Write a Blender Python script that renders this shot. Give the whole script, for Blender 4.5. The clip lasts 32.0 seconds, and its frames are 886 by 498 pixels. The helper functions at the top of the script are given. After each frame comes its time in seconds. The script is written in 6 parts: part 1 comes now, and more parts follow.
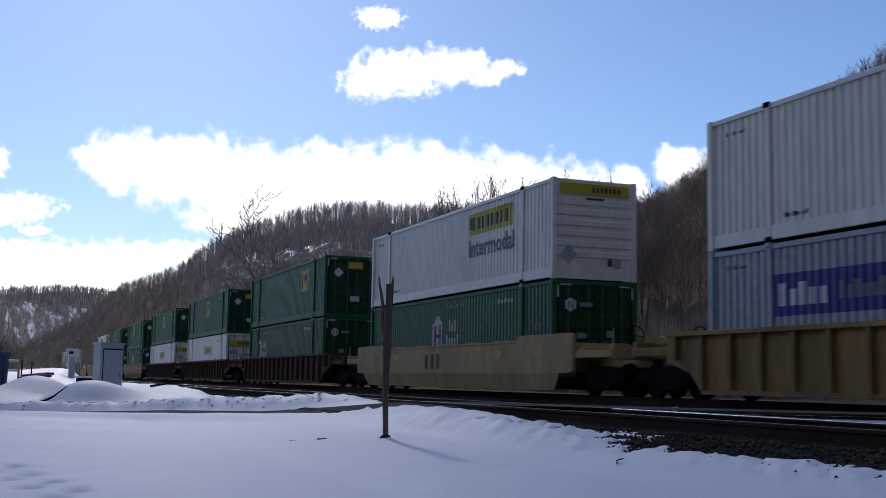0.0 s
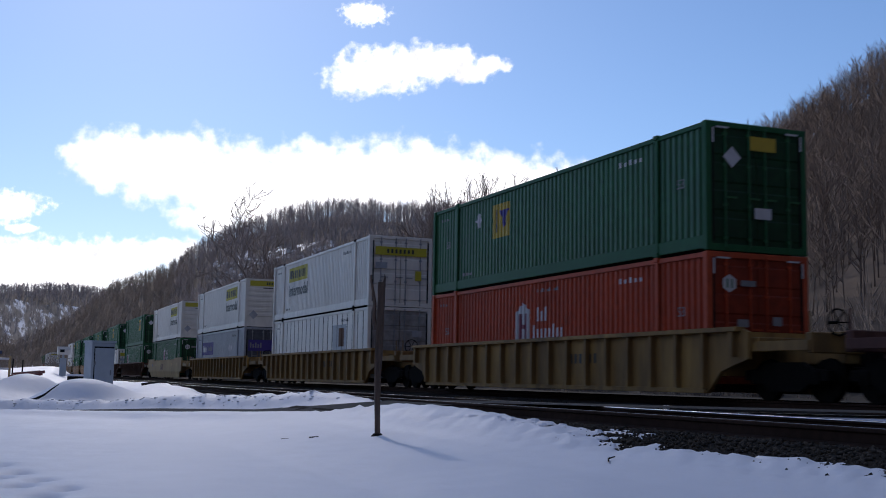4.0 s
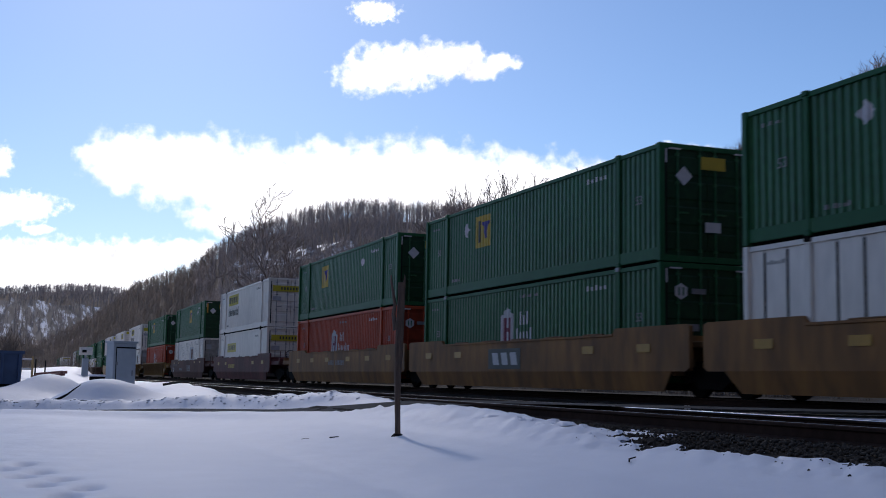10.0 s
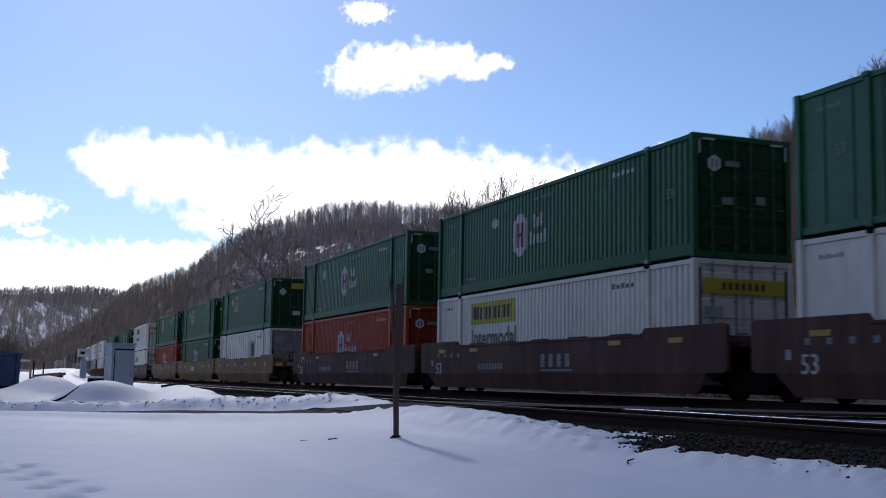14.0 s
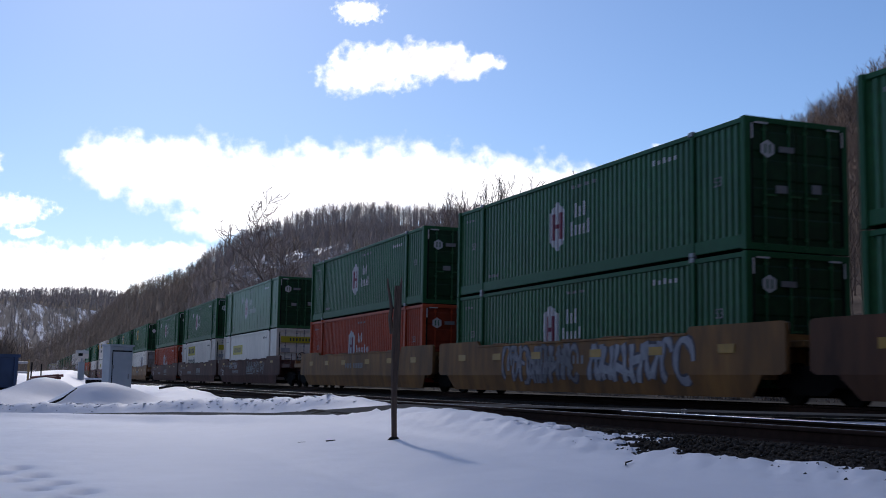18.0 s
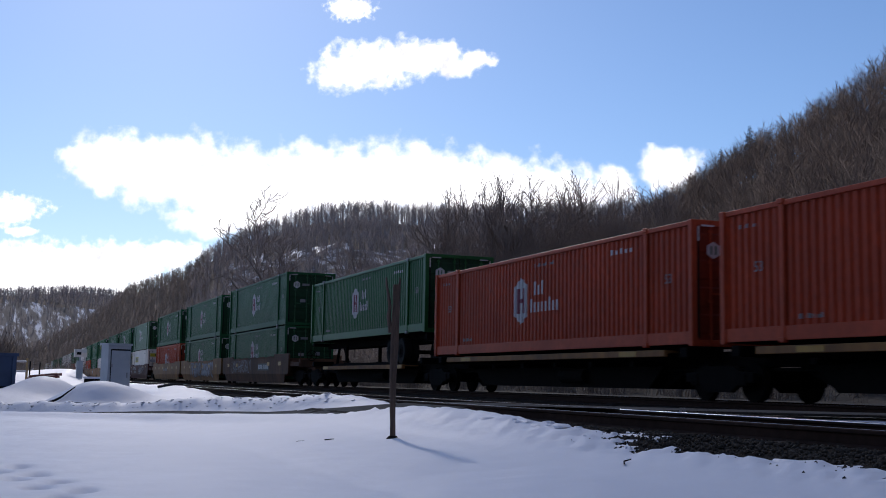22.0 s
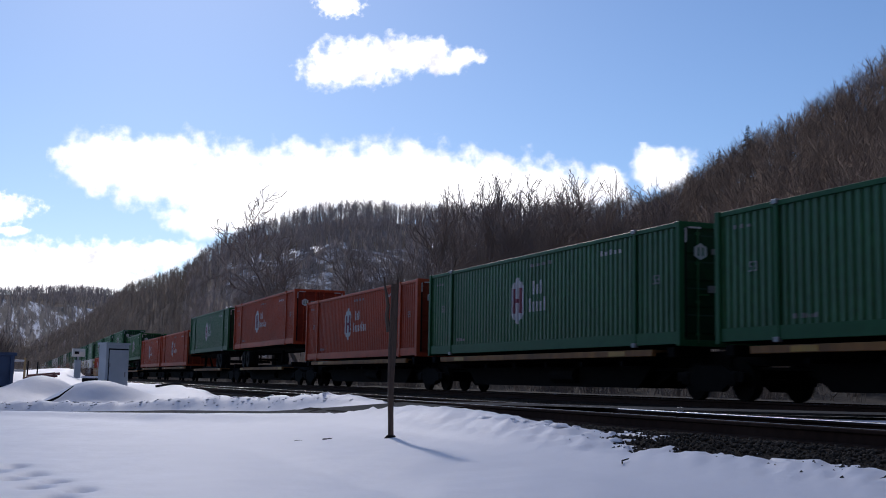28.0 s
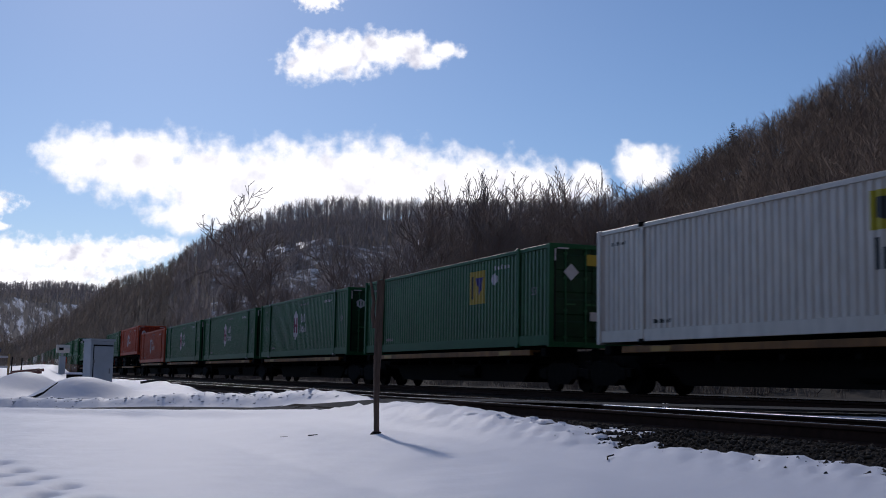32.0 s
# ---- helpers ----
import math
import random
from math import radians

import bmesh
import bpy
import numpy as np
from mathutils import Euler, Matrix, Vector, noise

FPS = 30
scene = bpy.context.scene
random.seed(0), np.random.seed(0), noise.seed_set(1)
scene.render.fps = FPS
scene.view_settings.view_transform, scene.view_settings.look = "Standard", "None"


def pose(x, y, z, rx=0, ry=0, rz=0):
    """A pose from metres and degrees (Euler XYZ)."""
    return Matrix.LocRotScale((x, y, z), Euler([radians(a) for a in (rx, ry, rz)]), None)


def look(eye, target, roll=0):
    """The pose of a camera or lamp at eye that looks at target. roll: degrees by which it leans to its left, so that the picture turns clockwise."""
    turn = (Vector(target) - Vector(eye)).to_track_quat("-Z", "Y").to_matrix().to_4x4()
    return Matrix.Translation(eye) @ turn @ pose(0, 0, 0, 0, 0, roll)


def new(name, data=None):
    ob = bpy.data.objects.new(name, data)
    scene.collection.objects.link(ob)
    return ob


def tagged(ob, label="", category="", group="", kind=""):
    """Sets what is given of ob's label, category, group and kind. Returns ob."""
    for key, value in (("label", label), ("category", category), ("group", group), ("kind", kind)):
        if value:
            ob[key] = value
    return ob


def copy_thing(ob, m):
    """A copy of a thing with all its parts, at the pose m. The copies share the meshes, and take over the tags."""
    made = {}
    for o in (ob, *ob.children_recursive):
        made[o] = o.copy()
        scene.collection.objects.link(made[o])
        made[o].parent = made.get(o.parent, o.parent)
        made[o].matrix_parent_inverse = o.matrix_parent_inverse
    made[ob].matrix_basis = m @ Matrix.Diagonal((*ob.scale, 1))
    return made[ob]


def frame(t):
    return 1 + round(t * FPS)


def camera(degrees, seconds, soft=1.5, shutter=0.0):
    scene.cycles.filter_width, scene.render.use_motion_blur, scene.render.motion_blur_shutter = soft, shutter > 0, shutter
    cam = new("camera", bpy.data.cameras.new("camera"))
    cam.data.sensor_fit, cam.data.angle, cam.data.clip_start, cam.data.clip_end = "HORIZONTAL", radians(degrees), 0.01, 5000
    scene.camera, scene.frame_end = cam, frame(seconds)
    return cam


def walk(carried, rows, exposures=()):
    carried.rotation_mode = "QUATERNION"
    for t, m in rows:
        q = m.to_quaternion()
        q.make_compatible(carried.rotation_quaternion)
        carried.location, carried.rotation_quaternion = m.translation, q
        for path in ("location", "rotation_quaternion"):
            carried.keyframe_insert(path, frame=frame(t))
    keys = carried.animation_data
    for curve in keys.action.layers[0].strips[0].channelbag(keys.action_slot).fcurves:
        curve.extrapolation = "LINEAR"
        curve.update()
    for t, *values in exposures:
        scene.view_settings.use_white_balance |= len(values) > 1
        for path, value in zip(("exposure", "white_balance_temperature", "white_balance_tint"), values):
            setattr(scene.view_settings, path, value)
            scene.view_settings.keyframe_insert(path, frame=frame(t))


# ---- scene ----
# The rail heads of the train's track lie at z = 0, the track runs along +Y at x = 16.12.
LENS = 42.41
EYE = Vector((0.0, 0.0, 0.32))
YAW, PITCH, ROLL = 21.649, 6.640, 1.004
FOCAL = 0.5 / math.tan(radians(LENS / 2))


def aim(dx, dy):
    """The camera's pose, turned by dx, dy thousandths of the picture's width from its rest."""
    yaw = YAW - math.degrees(dx / 1000 / FOCAL)
    pitch = PITCH + math.degrees(dy / 1000 / FOCAL)
    way = Vector((math.sin(radians(yaw)) * math.cos(radians(pitch)), math.cos(radians(yaw)) * math.cos(radians(pitch)), math.sin(radians(pitch))))
    return look(EYE, EYE + way, ROLL)


cam = camera(LENS, 32.0, 0.95, 0.22)
# seconds, sideways and upward turn
SWAY = ((0, -7.7, -0.6), (0.5, -9.6, 0), (1, -12.1, 1.9), (2, -12.8, 3.2), (3, -14.7, 3.2), (3.5, -15.9, -0.6), (5.5, -17.9, -3.8), (6, -17.9, -3.8),
        (6.5, -16.6, -4.5), (7.5, -16.6, -4.5), (8, -12.8, -4.5), (8.2, -4, -4.2), (8.5, 4.5, -3.8), (9, 7.0, -3.8), (10, 5.7, -2.6), (11, 5.7, -2.6),
        (12, 5.1, -1.9), (13, 4.5, -1.6), (14.5, 3.8, 0), (16.5, 2.6, 1.3), (18, 1.9, 1.3), (20, 0.6, 1.3), (21, 0.6, 0), (23, 0, 0),
        (24.5, 0, -0.6), (25.5, -1.0, -0.6), (27.5, -1.3, -0.6), (28, -1.9, -0.6), (28.5, -12.8, -2.6), (29, -17.9, -4.5), (30, -17.9, -4.5), (32, -17.9, -4.5))
walk(cam, [(t, aim(dx, dy)) for t, dx, dy in SWAY],
     [(t, stops, 6350, 15) for t, stops in ((0, 0.58), (8, 0.58), (16, 0.58), (25, 0.56), (28, 0.5), (29.5, 0.42), (31, 0.32), (32, 0.12))])

# ---- light ----
SUN_AZ, SUN_EL = 7.4, 29.7
sun_way = Vector((math.sin(radians(SUN_AZ)) * math.cos(radians(SUN_EL)), math.cos(radians(SUN_AZ)) * math.cos(radians(SUN_EL)), math.sin(radians(SUN_EL))))
world = bpy.data.worlds.new("sky")
scene.world = world
world.use_nodes = True
wn = world.node_tree
sky = wn.nodes.new("ShaderNodeTexSky")
sky.sky_type, sky.sun_disc = "NISHITA", False
sky.sun_elevation, sky.sun_rotation = radians(SUN_EL), radians(SUN_AZ)
sky.altitude, sky.air_density, sky.dust_density, sky.ozone_density = 300, 1.0, 0.27, 6.0
wn.links.new(sky.outputs[0], wn.nodes["Background"].inputs[0])
wn.nodes["Background"].inputs[1].default_value = 0.07
sun = new("sun", bpy.data.lights.new("sun", "SUN"))
sun.data.energy, sun.data.angle, sun.data.color = 1.45, radians(3.0), (1.0, 0.95, 0.88)
sun.matrix_world = look(sun_way * 100, (0, 0, 0))


# ---- materials ----
def material(name, colour, rough=0.7, metal=0.0, grain=0.25, scale=6.0, bump=0.1, bump_scale=40.0, second=None, stretch=(1, 1, 1), spec=0.5, coarse=0.6):
    """A painted or natural surface: two scales of noise between the colour and a second one, and a fine bump."""
    m = bpy.data.materials.new(name)
    m.use_nodes = True
    nt = m.node_tree
    b = nt.nodes["Principled BSDF"]
    tc = nt.nodes.new("ShaderNodeTexCoord")
    mp = nt.nodes.new("ShaderNodeMapping")
    mp.inputs["Scale"].default_value = stretch
    nt.links.new(tc.outputs["Object"], mp.inputs[0])
    n1 = nt.nodes.new("ShaderNodeTexNoise")
    n1.inputs["Scale"].default_value, n1.inputs["Detail"].default_value = scale, 6
    n2 = nt.nodes.new("ShaderNodeTexNoise")
    n2.inputs["Scale"].default_value, n2.inputs["Detail"].default_value = coarse, 4
    nt.links.new(mp.outputs[0], n1.inputs["Vector"])
    nt.links.new(mp.outputs[0], n2.inputs["Vector"])
    mul = nt.nodes.new("ShaderNodeMath")
    mul.operation = "MULTIPLY"
    nt.links.new(n1.outputs[0], mul.inputs[0])
    nt.links.new(n2.outputs[0], mul.inputs[1])
    ramp = nt.nodes.new("ShaderNodeMapRange")
    ramp.inputs["From Min"].default_value, ramp.inputs["From Max"].default_value = 0.14, 0.42
    nt.links.new(mul.outputs[0], ramp.inputs["Value"])
    mix = nt.nodes.new("ShaderNodeMix")
    mix.data_type = "RGBA"
    other = second if second else tuple(c * (1 - grain) for c in colour)
    mix.inputs["A"].default_value, mix.inputs["B"].default_value = (*other, 1), (*colour, 1)
    nt.links.new(ramp.outputs[0], mix.inputs["Factor"])
    nt.links.new(mix.outputs["Result"], b.inputs["Base Color"])
    b.inputs["Roughness"].default_value, b.inputs["Metallic"].default_value = rough, metal
    b.inputs["Specular IOR Level"].default_value = spec
    if bump:
        n3 = nt.nodes.new("ShaderNodeTexNoise")
        n3.inputs["Scale"].default_value, n3.inputs["Detail"].default_value = bump_scale, 4
        nt.links.new(mp.outputs[0], n3.inputs["Vector"])
        bp = nt.nodes.new("ShaderNodeBump")
        bp.inputs["Strength"].default_value, bp.inputs["Distance"].default_value = bump, 0.05
        nt.links.new(n3.outputs[0], bp.inputs["Height"])
        nt.links.new(bp.outputs[0], b.inputs["Normal"])
    return m


SNOW = material("snow", (0.855, 0.85, 0.905), 0.6, grain=0.04, scale=2.0, bump=0.25, bump_scale=3.0, spec=0.25, coarse=0.25)
DIRTY_SNOW = material("ploughed snow", (0.8, 0.78, 0.82), 0.7, second=(0.62, 0.61, 0.64), scale=4.0, bump=0.6, bump_scale=14)
WOODS = material("leaf litter with snow", (0.165, 0.126, 0.1), 0.95, second=(0.11, 0.082, 0.066), scale=0.3, bump=0.4, bump_scale=0.6, spec=0.1, coarse=0.03)
ASPHALT = material("asphalt", (0.1, 0.097, 0.097), 0.95, grain=0.4, scale=14, bump=0.3, bump_scale=80, spec=0.08)
BALLAST = material("ballast", (0.052, 0.044, 0.038), 0.95, second=(0.012, 0.011, 0.0105), scale=26, bump=1.0, bump_scale=40, spec=0.05)
GRAVEL = material("track-side gravel", (0.095, 0.085, 0.075), 0.95, second=(0.045, 0.04, 0.036), scale=3, bump=0.5, bump_scale=12, spec=0.08)
STONE = material("ballast stone", (0.084, 0.073, 0.064), 0.95, grain=0.6, scale=9, bump=0.3, spec=0.08)
RAIL_SIDE = material("rusty rail", (0.05, 0.029, 0.022), 0.9, grain=0.4, scale=10, metal=0.1, spec=0.1)
RAIL_HEAD = material("polished rail head", (0.5, 0.5, 0.52), 0.38, metal=1.0, grain=0.1, scale=20, bump=0.02)
TIE = material("creosoted timber", (0.05, 0.037, 0.03), 0.95, grain=0.5, scale=4, stretch=(1, 8, 8), bump=0.4, spec=0.08)
GREEN = material("green container paint", (0.019, 0.13, 0.045), 0.42, second=(0.012, 0.085, 0.03), scale=5, bump=0.04, coarse=0.4, spec=0.45)
GREEN_DEEP = material("deep green container paint", (0.018, 0.125, 0.033), 0.42, second=(0.013, 0.09, 0.024), scale=5, bump=0.04, coarse=0.4, spec=0.25)
GREEN_LIGHT = material("green rail paint", (0.018, 0.105, 0.04), 0.5, grain=0.2, scale=5, bump=0.03, spec=0.2)
RED = material("orange-red container paint", (0.47, 0.062, 0.02), 0.5, second=(0.32, 0.044, 0.016), scale=5, bump=0.04, coarse=0.4, spec=0.2)
RED_LIGHT = material("faded red rail paint", (0.5, 0.08, 0.032), 0.5, grain=0.3, scale=5, bump=0.03, spec=0.2)
# Darker copies of the green and red: the ends' shade is in the colour.
GREEN_SHADED = material("green paint darkened for shaded ends", (0.007, 0.05, 0.018), 0.5, second=(0.005, 0.03, 0.012), scale=4, bump=0.05, coarse=0.5, spec=0.25)
RED_SHADED = material("red paint darkened for shaded ends", (0.26, 0.034, 0.014), 0.5, second=(0.17, 0.024, 0.011), scale=4, bump=0.05, coarse=0.5, spec=0.2)
GREY_DOOR = material("dull grey door paint", (0.36, 0.34, 0.33), 0.5, second=(0.2, 0.19, 0.185), scale=4, bump=0.05, coarse=0.5, spec=0.3)
SLATE_DOOR = material("slate grey door paint", (0.085, 0.09, 0.11), 0.5, second=(0.05, 0.054, 0.07), scale=4, bump=0.05, coarse=0.5, spec=0.3)
WHITE = material("white container paint", (0.80, 0.745, 0.68), 0.42, second=(0.62, 0.575, 0.52), scale=4, bump=0.04, coarse=0.35, stretch=(1, 1, 0.35))
GREY = material("grey container paint", (0.37, 0.38, 0.42), 0.42, second=(0.26, 0.27, 0.30), scale=5, bump=0.04)
BLACK = material("black rubber and grime", (0.009, 0.009, 0.0095), 0.8, grain=0.4, scale=8, spec=0.2)
STEEL = material("grimy running-gear steel", (0.0095, 0.008, 0.0075), 0.9, grain=0.5, scale=7, metal=0.1, spec=0.1)
GALV = material("galvanised steel", (0.3, 0.31, 0.33), 0.5, metal=0.5, grain=0.3, scale=12)
YELLOW_CAR = material("weathered yellow car paint", (0.36, 0.21, 0.065), 0.6, second=(0.17, 0.1, 0.04), scale=3, bump=0.1, stretch=(1, 1, 0.3), spec=0.2)
TAN_CAR = material("weathered tan car paint", (0.33, 0.155, 0.048), 0.6, second=(0.16, 0.082, 0.036), scale=3, bump=0.1, stretch=(1, 1, 0.3), spec=0.2)
PALE_CAR = material("pale yellow car paint", (0.47, 0.33, 0.16), 0.65, second=(0.36, 0.24, 0.12), scale=3, bump=0.1, stretch=(1, 1, 0.3), spec=0.2)
PLUM_CAR = material("faded plum car paint", (0.145, 0.068, 0.056), 0.65, second=(0.08, 0.04, 0.035), scale=3, bump=0.1, stretch=(1, 1, 0.3), spec=0.12)
MAROON_CAR = material("maroon car paint", (0.17, 0.05, 0.05), 0.6, second=(0.085, 0.03, 0.03), scale=3, bump=0.1, stretch=(1, 1, 0.3), spec=0.2)
BROWN_CAR = material("rust-brown car paint", (0.16, 0.075, 0.042), 0.7, second=(0.075, 0.04, 0.027), scale=3, bump=0.1, stretch=(1, 1, 0.3), spec=0.2)
DECAL_WHITE = material("white marking film", (0.6, 0.58, 0.6), 0.5, grain=0.2, scale=6, bump=0)
DECAL_MAROON = material("maroon marking film", (0.20, 0.02, 0.05), 0.5, grain=0.12, scale=6, bump=0)
DECAL_YELLOW = material("yellow marking film", (0.5, 0.42, 0.02), 0.5, grain=0.2, scale=6, bump=0)
DECAL_GOLD = material("gold marking film", (0.52, 0.36, 0.03), 0.5, grain=0.15, scale=6, bump=0)
DECAL_DARK = material("dark lettering film", (0.03, 0.03, 0.028), 0.5, grain=0.12, scale=6, bump=0)
DECAL_PURPLE = material("purple marking film", (0.05, 0.03, 0.22), 0.5, grain=0.12, scale=6, bump=0)
SPRAY_LILAC = material("lilac-grey spray paint", (0.31, 0.29, 0.32), 0.6, second=(0.15, 0.135, 0.15), scale=4, bump=0)
SPRAY_PALE = material("pale spray paint", (0.4, 0.39, 0.42), 0.6, second=(0.24, 0.23, 0.27), scale=4, bump=0)
SPRAY_VIOLET = material("dull violet spray paint", (0.09, 0.075, 0.1), 0.6, grain=0.3, scale=4, bump=0)
DECAL_PALE = material("pale grey spray paint", (0.26, 0.25, 0.265), 0.6, grain=0.3, scale=6, bump=0)
REFLECTOR = material("yellow reflective strip", (0.5, 0.26, 0.012), 0.4, grain=0.3, scale=6, bump=0)
POST_WOOD = material("weathered post wood", (0.17, 0.11, 0.08), 0.85, second=(0.06, 0.04, 0.03), scale=6, stretch=(6, 6, 0.7), bump=0.6, bump_scale=20)
CABINET_PAINT = material("pale blue-grey cabinet paint", (0.42, 0.46, 0.5), 0.5, second=(0.33, 0.37, 0.41), scale=3, bump=0.05)
BLUE_PAINT = material("blue bin paint", (0.035, 0.07, 0.15), 0.55, second=(0.022, 0.045, 0.1), scale=3, bump=0.05)
RED_PIPE = material("red pipe paint", (0.16, 0.03, 0.035), 0.5, grain=0.25, scale=5, bump=0.05)
BARK = material("bare bark", (0.155, 0.127, 0.11), 0.9, second=(0.1, 0.08, 0.07), scale=3, bump=0.3)
PALE_BARK = material("pale sycamore bark", (0.6, 0.55, 0.5), 0.85, second=(0.3, 0.26, 0.22), scale=1.5, bump=0.2)
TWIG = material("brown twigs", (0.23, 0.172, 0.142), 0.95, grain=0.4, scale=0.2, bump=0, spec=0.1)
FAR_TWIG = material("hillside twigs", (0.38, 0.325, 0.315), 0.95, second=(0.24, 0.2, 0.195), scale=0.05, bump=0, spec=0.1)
CROWN = material("dark bare twigs", (0.37, 0.3, 0.27), 0.95, grain=0.4, scale=0.5, bump=0, spec=0.1)
BRUSH = material("grey-brown brush", (0.29, 0.235, 0.2), 0.95, grain=0.4, scale=0.3, bump=0, spec=0.1)
PINE = material("pine needles", (0.02, 0.04, 0.022), 0.9, grain=0.4, scale=2, bump=0, spec=0.2)
ROCK = material("wooded cliff rock", (0.16, 0.14, 0.135), 0.95, second=(0.085, 0.075, 0.072), scale=0.2, stretch=(1, 0.03, 0.4), bump=0.4, bump_scale=0.2, coarse=0.05, spec=0.1)


def add_patches(m, colour, scale, low, high, stretch):
    """Lays patches of another colour (old snow between the trees) over a material."""
    nt = m.node_tree
    b = nt.nodes["Principled BSDF"]
    old = b.inputs["Base Color"].links[0].from_socket
    tc, mp, n = nt.nodes.new("ShaderNodeTexCoord"), nt.nodes.new("ShaderNodeMapping"), nt.nodes.new("ShaderNodeTexNoise")
    mp.inputs["Scale"].default_value = stretch
    n.inputs["Scale"].default_value, n.inputs["Detail"].default_value, n.inputs["Roughness"].default_value = scale, 7, 0.7
    r, mix = nt.nodes.new("ShaderNodeMapRange"), nt.nodes.new("ShaderNodeMix")
    r.inputs["From Min"].default_value, r.inputs["From Max"].default_value = low, high
    mix.data_type = "RGBA"
    mix.inputs["B"].default_value = (*colour, 1)
    for a, c in ((tc.outputs["Object"], mp.inputs[0]), (mp.outputs[0], n.inputs["Vector"]), (n.outputs[0], r.inputs["Value"]), (r.outputs[0], mix.inputs["Factor"]), (old, mix.inputs["A"]), (mix.outputs["Result"], b.inputs["Base Color"])):
        nt.links.new(a, c)


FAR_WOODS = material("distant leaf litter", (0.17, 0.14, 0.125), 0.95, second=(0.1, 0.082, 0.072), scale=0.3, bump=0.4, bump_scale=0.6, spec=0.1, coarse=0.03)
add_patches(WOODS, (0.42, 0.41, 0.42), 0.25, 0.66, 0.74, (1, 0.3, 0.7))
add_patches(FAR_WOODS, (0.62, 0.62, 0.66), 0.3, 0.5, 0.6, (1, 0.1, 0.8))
add_patches(ROCK, (0.66, 0.66, 0.7), 0.13, 0.52, 0.61, (1, 0.03, 0.4))


# ---- mesh helpers ----
def part(name, bm, mat, parent=None, label=""):
    me = bm if isinstance(bm, bpy.types.Mesh) else bpy.data.meshes.new(name)
    if me is not bm:
        bm.to_mesh(me)
        bm.free()
    if mat and not me.materials:
        me.materials.append(mat)
    ob = new(name, me)
    ob.parent = parent
    if label:
        ob["label"] = label
    return ob


def thing(name, label, category, group="", at=(0, 0, 0)):
    ob = new(name)
    ob.empty_display_size = 0.2
    ob.location = at
    return tagged(ob, label, category, group)


def box(bm, x0, x1, y0, y1, z0, z1, bevel=0.0):
    r = bmesh.ops.create_cube(bm, size=1, matrix=Matrix.LocRotScale(((x0 + x1) / 2, (y0 + y1) / 2, (z0 + z1) / 2), None, (x1 - x0, y1 - y0, z1 - z0)))
    if bevel:
        edges = list({e for v in r["verts"] for e in v.link_edges})
        bmesh.ops.bevel(bm, geom=edges, offset=bevel, segments=1, affect="EDGES")
    return bm


def boxes(*items, bevel=0.0):
    bm = bmesh.new()
    for it in items:
        box(bm, *it, bevel=bevel)
    return bm


def rod(bm, a, b, r0, r1=None, sides=8):
    a, b = Vector(a), Vector(b)
    m = Matrix.Translation((a + b) / 2) @ (b - a).to_track_quat("Z", "Y").to_matrix().to_4x4()
    bmesh.ops.create_cone(bm, cap_ends=True, segments=sides, radius1=r0, radius2=r0 if r1 is None else r1, depth=(b - a).length, matrix=m)
    return bm


def solid(points, x0, x1):
    """A plate of the outline points (y, z), from x0 to x1."""
    bm = bmesh.new()
    a = [bm.verts.new((x0, y, z)) for y, z in points]
    b = [bm.verts.new((x1, y, z)) for y, z in points]
    n = len(points)
    bm.faces.new(a)
    bm.faces.new(b[::-1])
    for i in range(n):
        bm.faces.new((a[i], b[i], b[(i + 1) % n], a[(i + 1) % n]))
    bmesh.ops.recalc_face_normals(bm, faces=bm.faces)
    return bm


def raw(name, verts, faces):
    me = bpy.data.meshes.new(name)
    me.from_pydata([tuple(v) for v in verts], [], [tuple(f) for f in faces])
    me.update()
    return me


def raw_np(name, verts, tris):
    """A mesh from arrays of places and triangles."""
    me = bpy.data.meshes.new(name)
    me.vertices.add(len(verts))
    me.vertices.foreach_set("co", np.asarray(verts, np.float32).ravel())
    me.loops.add(len(tris) * 3)
    me.loops.foreach_set("vertex_index", np.asarray(tris, np.int32).ravel())
    me.polygons.add(len(tris))
    me.polygons.foreach_set("loop_start", np.arange(len(tris), dtype=np.int32) * 3)
    me.update(calc_edges=True)
    return me


def smooth(me):
    me.polygons.foreach_set("use_smooth", [True] * len(me.polygons))
    return me


def travel(t):
    """How far the train has run at t seconds."""
    return 15.62 * t - 0.0135 * t * t


TRACK_X, NEAR_TRACK_X, NEAR_TRACK_Z = 16.12, 7.6, -0.012


def bend(y):
    """How far both tracks have curved off to the right at y."""
    u = min(max(y - 10.0, 0.0), 170.0)
    return 8e-5 * u * u + 2 * 8e-5 * u * (max(y, 180.0) - 180.0)


def on_track(y, z=0.0):
    """The pose of a car whose trailing end is at y on the train's track."""
    a, b = bend(y), bend(y + 16.0)
    return pose(TRACK_X + a, y, z, 0, 0, -math.degrees(math.atan2(b - a, 16.0)))

# ---- ground and hills ----
ACROSS = (-400, -10, 0, 3.0, 4.6, 5.2, 5.7, 6.0, 20.5, 24, 30, 36, 60)
LEVEL = (-0.7, -0.62, -0.6, -0.56, -0.40, -0.30, -0.26, -0.27, -0.27, -0.25, -0.15, 1.4, 3.0)
